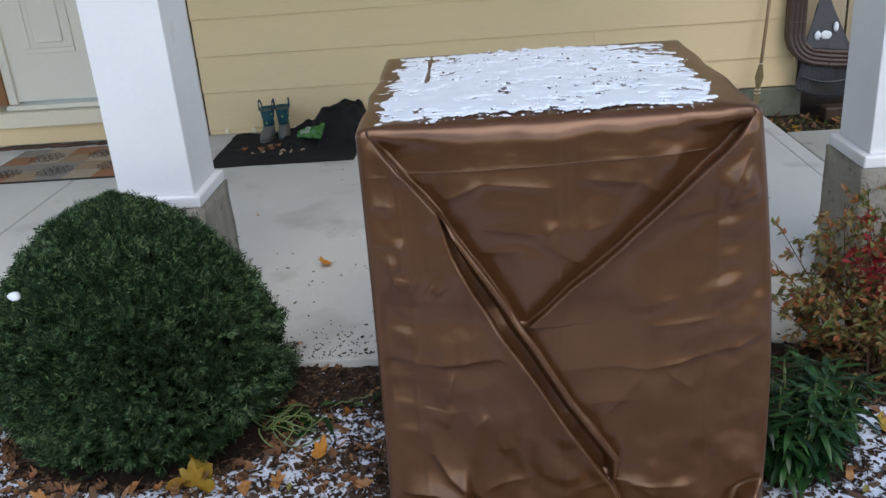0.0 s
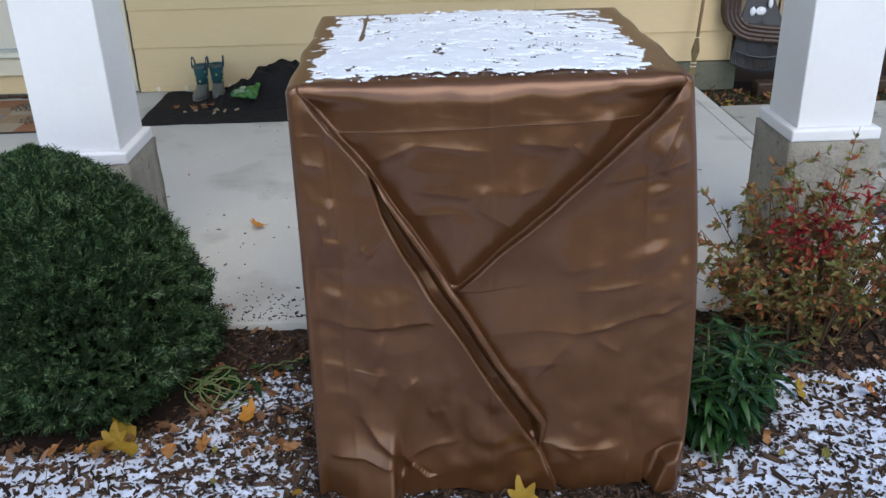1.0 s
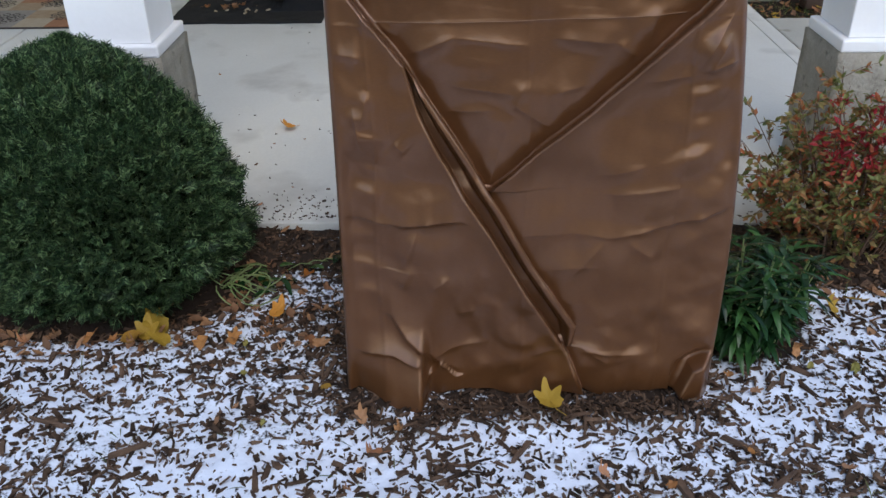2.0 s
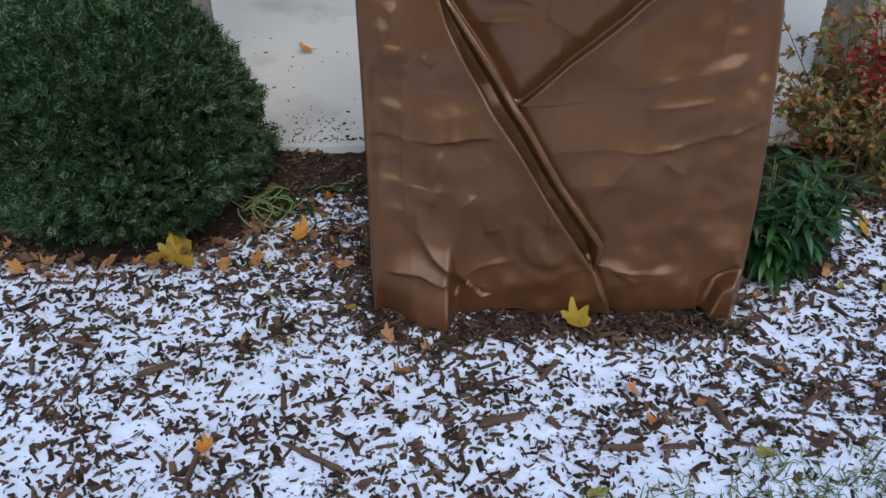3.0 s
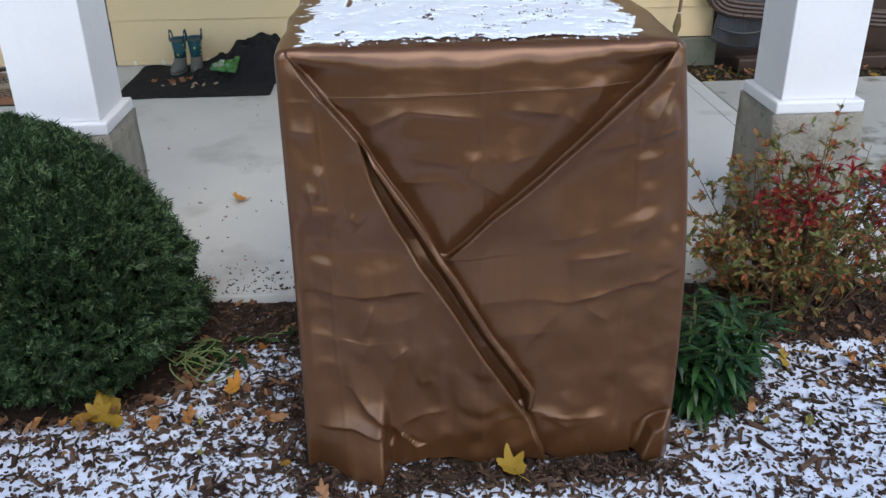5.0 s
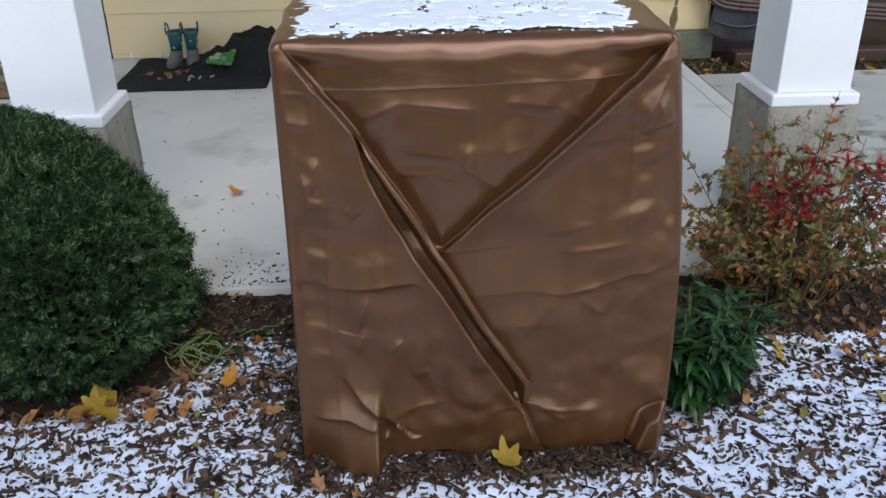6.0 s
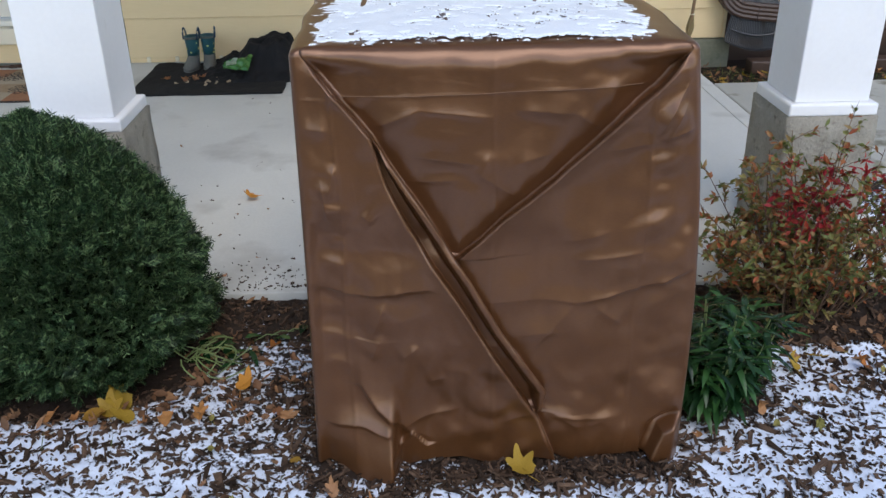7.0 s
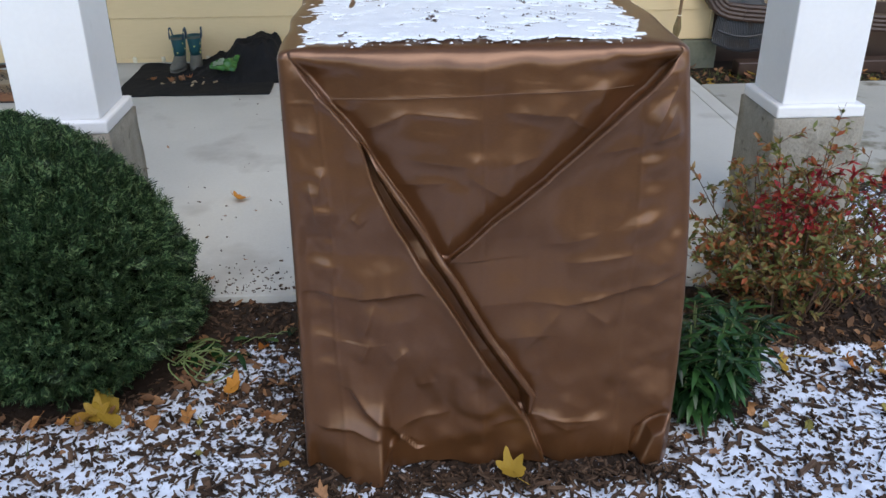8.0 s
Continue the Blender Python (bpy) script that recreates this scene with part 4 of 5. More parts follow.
def build_vine():
    rnd = random.Random(21)
    plant = thing("wilted_vine", (0, 0, 0), "wilted trailing plant with curled pale green stems on bare mulch", "plant")
    lf = Heap()
    for k in range(11):
        a0 = rnd.uniform(0, 6.28)
        x, y = -0.29 + rnd.uniform(-0.06, 0.06), 1.80 + rnd.uniform(-0.04, 0.05)
        r = rnd.uniform(0.025, 0.06)
        pts = []
        for i in range(12):
            a = a0 + i * 0.42
            pts.append((x + r * math.cos(a) * (1 + 0.05 * i), y + 0.7 * r * math.sin(a), 0.006 + 0.055 * abs(math.sin(i * 0.28 + k))))
        v, f = tube_data(pts, 0.0021, 5)
        raw("stem", v, f, M["vine"], plant)
    for k in range(8):
        x, y = -0.24 + 0.035 * k, 1.86 + 0.016 * k + rnd.uniform(-0.02, 0.02)
        v, f = tube_data([(x, y, 0.01), (x + 0.08, y + 0.02, 0.045), (x + 0.17, y + 0.05, 0.02)], 0.0016, 5)
        raw("stem", v, f, M["vine"], plant)
    for k in range(34):
        t = rnd.random()
        p = Vector((-0.31 + 0.36 * t + rnd.gauss(0, 0.03), 1.80 + 0.17 * t + rnd.gauss(0, 0.03), rnd.uniform(0.012, 0.05)))
        blade(lf, p, Vector((rnd.gauss(0, 1), rnd.gauss(0, 1), 0.2)).normalized(), Vector((0, 0, 1)), rnd.uniform(0.03, 0.06), rnd.uniform(0.008, 0.014), 0.4)
    raw("leaf_growth", lf.v, lf.f, M["glossleaf"], plant, smooth=True)


build_vine()


# ---------------------------------------------------------------- fallen leaves
def maple_mesh(name, material, seed, curl, broad=False):
    rnd = random.Random(seed)
    lobes = [(90, 1.0), (38, 0.88), (142, 0.86), (-12, 0.62), (192, 0.60)]
    n = 60
    outline = []
    for i in range(n):
        a = math.radians(-90 + 360 * i / n)
        r = 0.52
        for ang, ln in lobes:
            d = abs((math.degrees(a) - ang + 180) % 360 - 180)
            r = max(r, ln * (1 - 0.62 * (d / 34) ** 1.1) if d < 34 else 0)
            r = max(r, ln * 0.80 * (1 - 0.5 * abs(d - 13) / 9) if d < 22 else 0)
        outline.append((r * math.cos(a), r * math.sin(a)))
    verts = [(0, -0.05, 0)]
    for ring in (0.5, 1.0):
        for x, y in outline:
            x, y = x * ring, y * ring
            rr = math.hypot(x, y)
            z = curl * rr * rr * (0.6 + 0.8 * noise.noise(Vector((x * 1.7, y * 1.7, seed)))) + (0.22 if broad else 0.09) * noise.noise(Vector((x * 2.6, y * 2.6, seed + 3)))
            k = 1 - (0.35 if broad else 0.15) * curl * rr
            verts.append((x * k * (0.7 if broad else 1), y * k, z))
    faces = []
    for i in range(n):
        j = (i + 1) % n
        faces.append((0, 1 + i, 1 + j))
        faces.append((1 + i, 1 + n + i, 1 + n + j, 1 + j))
    o = len(verts)
    v, f = tube_data([(0, -0.05, 0.01), (0.06, -0.5, 0.03), (0.15 + 0.2 * rnd.random(), -0.95, 0.05)], 0.022, 4)
    verts += v
    faces += [tuple(i + o for i in q) for q in f]
    me = bpy.data.meshes.new(name)
    me.from_pydata(verts, [], faces)
    me.materials.append(material)
    me.polygons.foreach_set("use_smooth", [True] * len(me.polygons))
    return me


LEAF = {key: [maple_mesh("fallen_leaf", M[key], s, c, key in ("fallen", "olive")) for s, c in ((1, 0.3), (2, 0.6), (3, 1.0))] for key in ("fallen", "yellow", "orange", "olive")}
LEAF_LABEL = {"fallen": "dry tan maple leaf lying on the snowy mulch", "yellow": "yellow maple leaf lying on the mulch", "orange": "bright orange maple leaf on the ground", "olive": "dull olive leaf lying on the snow"}


def leaf(key, x, y, z, size, rz, tilt=(0, 0), curl=0, label=""):
    ob = new("fallen_leaf", LEAF[key][curl])
    ob.matrix_world = pose(x, y, z + 0.25 * size * (1 if tilt != (0, 0) else 0.2), tilt[0], tilt[1], rz) @ Matrix.Diagonal((size, size, size, 1))
    return tagged(ob, label or LEAF_LABEL[key], "leaf", "fallen leaves")


def build_leaves():
    rnd = random.Random(4)
    leaf("yellow", 0.470, 1.322, 0.024, 0.052, 20, (9, 6), 1, "yellow maple leaf leaning on the foot of the cover")
    leaf("orange", -0.33, 2.76, SLAB_Z + 0.004, 0.042, 110, (14, 0), 1, "orange-brown maple leaf on the concrete porch")
    for x, y, s, r, t, c in ((-0.50, 1.60, 0.048, 10, (30, 10), 1), (-0.455, 1.57, 0.046, 150, (10, -20), 1), (-0.53, 1.575, 0.05, 230, (5, 5), 1), (-0.48, 1.63, 0.055, 70, (45, 0), 0)):
        leaf("yellow", x, y, 0.012, s, r, t, c)
    leaf("olive", -0.255, 1.835, 0.02, 0.04, 30, (25, 0), 0, "yellow-green leaf among wilted stems")
    leaf("orange", -0.14, 1.86, 0.015, 0.036, 200, (35, 10), 1)
    leaf("orange", -0.19, 1.69, 0.012, 0.045, 330, (20, -10), 1)
    leaf("fallen", -0.075, 1.80, 0.012, 0.035, 80, (20, 20), 1)
    leaf("fallen", 0.062, 1.29, 0.01, 0.036, 15, (30, 0), 1)
    leaf("fallen", 0.10, 1.185, 0.008, 0.034, 100, (10, 15), 2)
    leaf("fallen", 0.145, 1.25, 0.01, 0.03, 200, (60, 0), 2)
    leaf("yellow", -0.03, 1.40, 0.01, 0.022, 200, (10, 0), 0)
    leaf("fallen", 0.56, 1.13, 0.008, 0.030, 40, (20, 20), 1)
    leaf("fallen", 0.69, 1.10, 0.008, 0.024, 140, (0, 10), 0)
    leaf("olive", 0.78, 0.975, 0.006, 0.030, 60, (0, 0), 0)
    leaf("olive", 0.455, 0.875, 0.006, 0.030, 280, (8, 0), 0)
    leaf("olive", 1.40, 1.50, 0.008, 0.035, 80, (15, 0), 1)
    leaf("fallen", 0.935, 1.385, 0.008, 0.022, 280, (0, 15), 0)
    leaf("fallen", 1.07, 1.525, 0.012, 0.036, 10, (70, 0), 2, "pale curled leaf standing in the snow")
    leaf("orange", 0.585, 1.055, 0.006, 0.018, 90, (10, 0), 1)
    leaf("orange", -0.26, 0.98, 0.006, 0.028, 10, (10, 0), 2)
    for x, y in ((1.30, 1.74), (1.40, 1.70), (1.52, 1.78), (1.60, 1.72), (1.47, 1.66), (1.22, 1.70), (1.16, 1.74)):
        leaf(rnd.choice(("fallen", "yellow", "fallen", "orange")), x, y, 0.012, rnd.uniform(0.03, 0.045), rnd.uniform(0, 360), (rnd.uniform(-40, 40), rnd.uniform(-30, 30)), rnd.randrange(3))
    for k in range(15):
        x = -1.02 + 0.075 * k + rnd.uniform(-0.03, 0.03)
        leaf("fallen", x, 1.565 - 0.02 * math.sin(k) + (0.10 if x < -0.9 else 0), 0.012, rnd.uniform(0.028, 0.045), rnd.uniform(0, 360), (rnd.uniform(-50, 50), rnd.uniform(-30, 30)), rnd.randrange(3), "curled brown leaf under the edge of the arborvitae")
    for k in range(46):
        x, y = rnd.uniform(-1.1, 1.7), rnd.uniform(0.85, 1.95)
        if 0.0 < x < 0.85 and y > 1.25 or math.hypot(x - BUSH[0], y - BUSH[1]) < 0.36:
            continue
        leaf(rnd.choice(("fallen", "fallen", "fallen", "olive")), x, y, 0.008, rnd.uniform(0.012, 0.026), rnd.uniform(0, 360), (rnd.uniform(-35, 35), rnd.uniform(-35, 35)), rnd.randrange(3))
    for x, y, s in ((-0.36, 2.62, 0.012), (-0.26, 2.66, 0.011), (-0.42, 2.20, 0.017), (-0.24, 2.28, 0.010), (-0.72, 3.35, 0.012), (-0.05, 3.1, 0.018), (-0.5, 2.3, 0.01), (-0.32, 2.16, 0.014)):
        leaf("fallen", x, y, SLAB_Z + 0.003, s, rnd.uniform(0, 360), (rnd.uniform(-15, 15), 8), 1, "small dry leaf on the concrete porch")
    for k in range(20):
        x, y = rnd.uniform(1.85, 3.0), rnd.uniform(4.25, 4.75) if k < 13 else rnd.uniform(2.5, 4.6)
        if y < 4.2 and x < 2.6:
            x += 0.8
        leaf(rnd.choice(("fallen", "yellow")), x, y, 0.012 if not 3.0 < y < 4.2 else SLAB_Z, rnd.uniform(0.02, 0.04), rnd.uniform(0, 360), (rnd.uniform(-30, 30), 10), rnd.randrange(3), "dry leaf in the bed beside the house")


build_leaves()


# ---------------------------------------------------------------- porch things
def build_boot(x, y, rz, label):
    boot = thing("rain_boot", (0, 0, 0), label, "boot", "rain boots")
    m = pose(x, y, SLAB_Z + 0.004, 0, 0, rz)

    def shell(rings, material, name, seg_n=22, closed=True, lab=""):
        verts, faces = [], []
        for cx, cy, cz, rx, ry in rings:
            for i in range(seg_n):
                a = 2 * math.pi * i / seg_n
                verts.append(m @ Vector((cx + rx * math.cos(a), cy + ry * math.sin(a), cz)))
        for j in range(len(rings) - 1):
            for i in range(seg_n):
                i2 = (i + 1) % seg_n
                faces.append((j * seg_n + i, j * seg_n + i2, (j + 1) * seg_n + i2, (j + 1) * seg_n + i))
        faces.append(tuple(range(seg_n))[::-1])
        if closed:
            faces.append(tuple((len(rings) - 1) * seg_n + i for i in range(seg_n)))
        raw(name, verts, faces, material, boot, lab, True)

    shell([(0, -0.032, 0.0, 0.034, 0.075), (0, -0.032, 0.012, 0.036, 0.077)], M["greyrub"], "sole")
    shell([(0, -0.032, 0.0125, 0.034, 0.074), (0, -0.032, 0.03, 0.035, 0.074), (0, -0.022, 0.045, 0.033, 0.062), (0, -0.006, 0.06, 0.032, 0.045), (0, 0.004, 0.078, 0.031, 0.036)], M["greyrub"], "foot", lab="worn grey rubber foot")
    shell([(0, 0.004, 0.079, 0.031, 0.036), (0, 0.006, 0.12, 0.034, 0.038), (0, 0.006, 0.165, 0.039, 0.043), (0, 0.006, 0.182, 0.040, 0.044), (0, 0.006, 0.182, 0.036, 0.040), (0, 0.006, 0.13, 0.033, 0.036)], M["teal"], "shaft", lab="teal rubber shaft")
    shell([(0, 0.006, 0.168, 0.0405, 0.0445), (0, 0.006, 0.180, 0.0415, 0.0455)], M["greyrub"], "collar", closed=False)
    for sx in (-1, 1):
        pts = [m @ Vector((sx * (0.039 + 0.004 * math.sin(t * math.pi)), 0.006 + 0.020 * math.cos(t * math.pi), 0.165 + 0.058 * math.sin(t * math.pi))) for t in [i / 10 for i in range(11)]]
        v, f = tube_data(pts, 0.0042, 6)
        raw("handle", v, f, M["tealdark"], boot, "dark blue pull handle", True)
    rnd = random.Random(int(x * 100))
    for k in range(6):
        a, z = rnd.uniform(math.pi, 2 * math.pi), rnd.uniform(0.09, 0.15)
        bm = bmesh.new()
        bmesh.ops.create_icosphere(bm, subdivisions=1, radius=0.0065)
        for q in bm.verts:
            q.co = m @ (Vector((0.035 * math.cos(a), 0.006 + 0.039 * math.sin(a), z)) + Vector((q.co.x, q.co.y * 0.4, q.co.z)))
        part("print_spot", bm, M["spots"], boot, "", True)


build_boot(-0.945, 4.66, -14, "small teal rain boot with a grey foot on the mat")
build_boot(-0.862, 4.68, 6, "small teal rain boot leaning beside its pair")


def cloth_sheet(name, x0, x1, y0, y1, z, material, amp, thick, seed, parent=None):
    nx, ny = 46, 34
    verts, faces = [], []
    for lay in (0, 1):
        for j in range(ny):
            for i in range(nx):
                u, v = i / (nx - 1), j / (ny - 1)
                x = x0 + u * (x1 - x0) + 0.010 * noise.noise(Vector((v * 4, seed, 0))) * (u < 0.03 or u > 0.97)
                y = y0 + v * (y1 - y0) + 0.008 * noise.noise(Vector((u * 5, seed, 3))) * (v < 0.04)
                e = min(u, 1 - u, v, 1 - v)
                up = amp * max(0, fbm(x * 5, y * 5, seed)) + 0.25 * amp * max(0, fbm(x * 14, y * 14, seed))
                verts.append((x, y, z + (thick + up if lay else 0.0)))
    o = nx * ny
    for j in range(ny - 1):
        for i in range(nx - 1):
            a = j * nx + i
            faces.append((o + a, o + a + 1, o + a + nx + 1, o + a + nx))
            faces.append((a, a + nx, a + nx + 1, a + 1))
    rim = [i for i in range(nx)] + [j * nx + nx - 1 for j in range(1, ny)] + [(ny - 1) * nx + i for i in range(nx - 2, -1, -1)] + [j * nx for j in range(ny - 2, 0, -1)]
    for k in range(len(rim)):
        a, b = rim[k], rim[(k + 1) % len(rim)]
        faces.append((a, b, b + o, a + o))
    return raw(name, verts, faces, material, parent, smooth=False)


def build_mats():
    m = cloth_sheet("black_mat", -1.175, -0.40, 4.135, 4.78, SLAB_Z + 0.001, M["mat"], 0.012, 0.006, 3.0)
    tagged(m, "crumpled black felt mat on the concrete porch", "mat")
    door_mat = thing("door_mat", (0, 0, 0), "patterned doormat with dark medallions on rust and beige squares", "doormat")
    x0, x1, y0, y1, z = -2.42, -1.60, 4.075, 4.72, SLAB_Z + 0.001
    part("border", box(x0, x1, y0, y1, z, z + 0.006, 0.003), M["mat_edge"], door_mat)
    rnd = random.Random(2)
    cols = ("mat_rust", "mat_beige", "mat_grey", "mat_tan")
    nx, ny = 5, 4
    for j in range(ny):
        for i in range(nx):
            ax, bx = x0 + 0.012 + (x1 - x0 - 0.024) * i / nx, x0 + 0.012 + (x1 - x0 - 0.024) * (i + 1) / nx
            ay, by = y0 + 0.012 + (y1 - y0 - 0.024) * j / ny, y0 + 0.012 + (y1 - y0 - 0.024) * (j + 1) / ny
            part("patch", box(ax, bx, ay, by, z + 0.0061, z + 0.0085, 0.001), M[cols[(i * 3 + j * 2 + (i * j) % 3) % 4]], door_mat)
    for k, (cx, cy, r) in enumerate(((-2.30, 4.22, 0.11), (-2.03, 4.24, 0.12), (-1.72, 4.30, 0.12), (-2.2, 4.52, 0.12), (-1.88, 4.55, 0.11))):
        h = Heap()
        for ring, cnt, rr in ((0.28, 6, 0.30), (0.66, 10, 0.24)):
            for q in range(cnt):
                a = 2 * math.pi * q / cnt
                px, py = cx + r * ring * math.cos(a), cy + r * ring * math.sin(a)
                pts = [(px + r * rr * 0.6 * math.cos(b), py + r * rr * 0.6 * math.sin(b), z + 0.0092) for b in [2 * math.pi * s / 10 for s in range(11)]]
                v, f = tube_data(pts, 0.0034, 4, 0.3)
                h.add(v, f)
        raw("medallion", h.v, h.f, M["mat_edge"], door_mat, "dark woven medallion")


M["mat_edge"] = surface("dark_weave", (0.025, 0.02, 0.018), (0.045, 0.036, 0.03), 0.95, 30, 200, 0.4)
M["mat_rust"] = surface("rust_weave", (0.26, 0.11, 0.05), (0.34, 0.16, 0.08), 0.95, 30, 200, 0.4)
M["mat_beige"] = surface("beige_weave", (0.33, 0.27, 0.19), (0.40, 0.33, 0.24), 0.95, 30, 200, 0.4)
M["mat_grey"] = surface("grey_weave", (0.20, 0.18, 0.16), (0.27, 0.25, 0.22), 0.95, 30, 200, 0.4)
M["mat_tan"] = surface("tan_weave", (0.28, 0.19, 0.11), (0.34, 0.25, 0.16), 0.95, 30, 200, 0.4)
build_mats()


def build_heap():
    """A black jacket dropped against the wall, humped at its far end."""
    verts, faces = [], []
    nx, ny = 60, 44
    for j in range(ny):
        for i in range(nx):
            u, v = i / (nx - 1), j / (ny - 1)
            x, y = -0.90 + 0.54 * u, 4.34 + 0.46 * v
            prof = 0.145 * sm(0.34, 0.56, u) * (1 - sm(0.86, 1.0, u) ** 1.5) + 0.06 * bell(u - 0.33, 0.14)
            prof *= sm(0.0, 0.55, v - 0.12 * (u < 0.5)) * (1 - 0.4 * sm(0.9, 1.0, v))
            e = sm(0, 0.08, min(u, 1 - u, v))
            z = prof * (1 + 0.25 * fbm(x * 9, y * 9, 2)) + 0.014 * fbm(x * 22, y * 22, 5) * e + 0.012 * e
            verts.append((x, y, SLAB_Z + 0.008 + max(0, z)))
    for j in range(ny - 1):
        for i in range(nx - 1):
            a = j * nx + i
            faces.append((a, a + 1, a + nx + 1, a + nx))
    base = len(verts)
    rim = [i for i in range(nx)] + [j * nx + nx - 1 for j in range(1, ny)] + [(ny - 1) * nx + i for i in range(nx - 2, -1, -1)] + [j * nx for j in range(ny - 2, 0, -1)]
    for k in rim:
        verts.append((verts[k][0], verts[k][1], SLAB_Z + 0.004))
    for k in range(len(rim)):
        faces.append((rim[k], base + k, base + (k + 1) % len(rim), rim[(k + 1) % len(rim)]))
    faces.append(tuple(base + k for k in range(len(rim))))
    ob = raw("black_jacket", verts, faces, M["cloth"], None, smooth=True)
    tagged(ob, "rumpled black jacket heaped on the mat by the wall", "jacket")

    pk = thing("plastic_packet", (0, 0, 0), "crumpled green and white plastic packet on the jacket", "packet")
    for name, mat_key, u0, u1, lift in (("film", "packet", 0, 1, 0), ("label_panel", "packetw", 0.12, 0.55, 0.004)):
        vs, fs = [], []
        n = 16
        for lay in (0, 1):
            for j in range(n):
                for i in range(n):
                    u, v = u0 + (u1 - u0) * i / (n - 1), (j / (n - 1)) * (0.5 if lift else 1) + (0.2 if lift else 0)
                    z = 0.016 * math.sin(math.pi * u) * math.sin(math.pi * v) + 0.020 * noise.noise(Vector((u * 5, v * 5, 2)))
                    p = pose(-0.665, 4.42, SLAB_Z + 0.088, 28, -6, -12) @ Vector(((u - 0.5) * 0.15, (v - 0.5) * (0.05 + 0.07 * u), z + lift if lay else -0.004 + lift))
                    vs.append(p)
        o = n * n
        for j in range(n - 1):
            for i in range(n - 1):
                a = j * n + i
                fs += [(o + a, o + a + 1, o + a + n + 1, o + a + n), (a, a + n, a + n + 1, a + 1)]
        raw(name, vs, fs, M[mat_key], pk, smooth=True)
    rnd = random.Random(9)
    for k in range(12):
        x, y = -0.90 + rnd.gauss(0, 0.06), 4.40 + rnd.gauss(0, 0.05)
        leaf("fallen", x, y, SLAB_Z + 0.012, rnd.uniform(0.02, 0.04), rnd.uniform(0, 360), (rnd.uniform(-40, 40), rnd.uniform(-40, 40)), 2, "dry curled leaf on the black mat")
    for k in range(8):
        h = Heap()
        x, y = -0.93 + rnd.uniform(-0.05, 0.22), 4.30 + rnd.uniform(-0.03, 0.1)
        a = rnd.uniform(0, 3.1)
        v, f = tube_data([(x, y, SLAB_Z + 0.012), (x + 0.022 * math.cos(a), y + 0.022 * math.sin(a), SLAB_Z + 0.018)], 0.005, 6)
        ob = raw("bark_scrap", v, f, M["fence"], None)
        tagged(ob, "pale scrap of bark lying on the mat", "bark", "bark scraps")


build_heap()


def build_downspout():
    sp = thing("downspout", (0, 0, 0), "brown ribbed metal downspout bent along the wall foot", "downspout")

    def ribbed(path, name, lab=""):
        """A ribbed rectangular pipe along a path in the plane of the wall."""
        prof = []
        w, d = 0.046, 0.034
        for i in range(9):
            prof.append((-w + 2 * w * i / 8, -d - (0.004 if i % 2 else 0)))
        for i in range(9):
            prof.append((w - 2 * w * i / 8, d + (0.004 if i % 2 else 0)))
        vs, fs = [], []
        n = len(prof)
        pts = [Vector(p) for p in path]
        for k, p in enumerate(pts):
            dd = (pts[min(k + 1, len(pts) - 1)] - pts[max(k - 1, 0)]).normalized()
            fwd = Vector((0, 1, 0))
            sd = dd.cross(fwd).normalized()
            pinch = 1 - 0.06 * (k % 2) * (3 <= k <= len(pts) - 3)
            for a, b in prof:
                vs.append(p + sd * a * pinch + (sd.cross(dd)) * b * pinch)
        for k in range(len(pts) - 1):
            for i in range(n):
                i2 = (i + 1) % n
                fs.append((k * n + i, k * n + i2, (k + 1) * n + i2, (k + 1) * n + i))
        fs.append(tuple(range(n))[::-1])
        fs.append(tuple((len(pts) - 1) * n + i for i in range(n)))
        return raw(name, vs, fs, M["bronze"], sp, lab)

    y = WALL_Y - 0.062
    ribbed([(2.02, y, 2.6), (2.02, y, 1.4), (2.02, y, 0.53)], "pipe")
    ribbed([(2.02, y, 0.529)] + [(2.02 + 0.12 * (1 - math.cos(t)), y - 0.02 * t, 0.46 - 0.125 * math.sin(t)) for t in [i * 0.155 for i in range(10)]] + [(2.20, y - 0.035, 0.325)], "elbow", "bent ribbed elbow")
    ribbed([(2.201, y - 0.035, 0.325), (2.5, y - 0.05, 0.30), (3.0, y - 0.07, 0.26), (3.4, y - 0.09, 0.22)], "extension")
    sp2 = thing("splash_plank", (0, 0, 0), "dark brown wet plank lying in the bed", "plank")
    part("board", box(2.16, 3.3, 4.60, 4.70, 0.0, 0.075, 0.008), M["bronze"], sp2)


build_downspout()


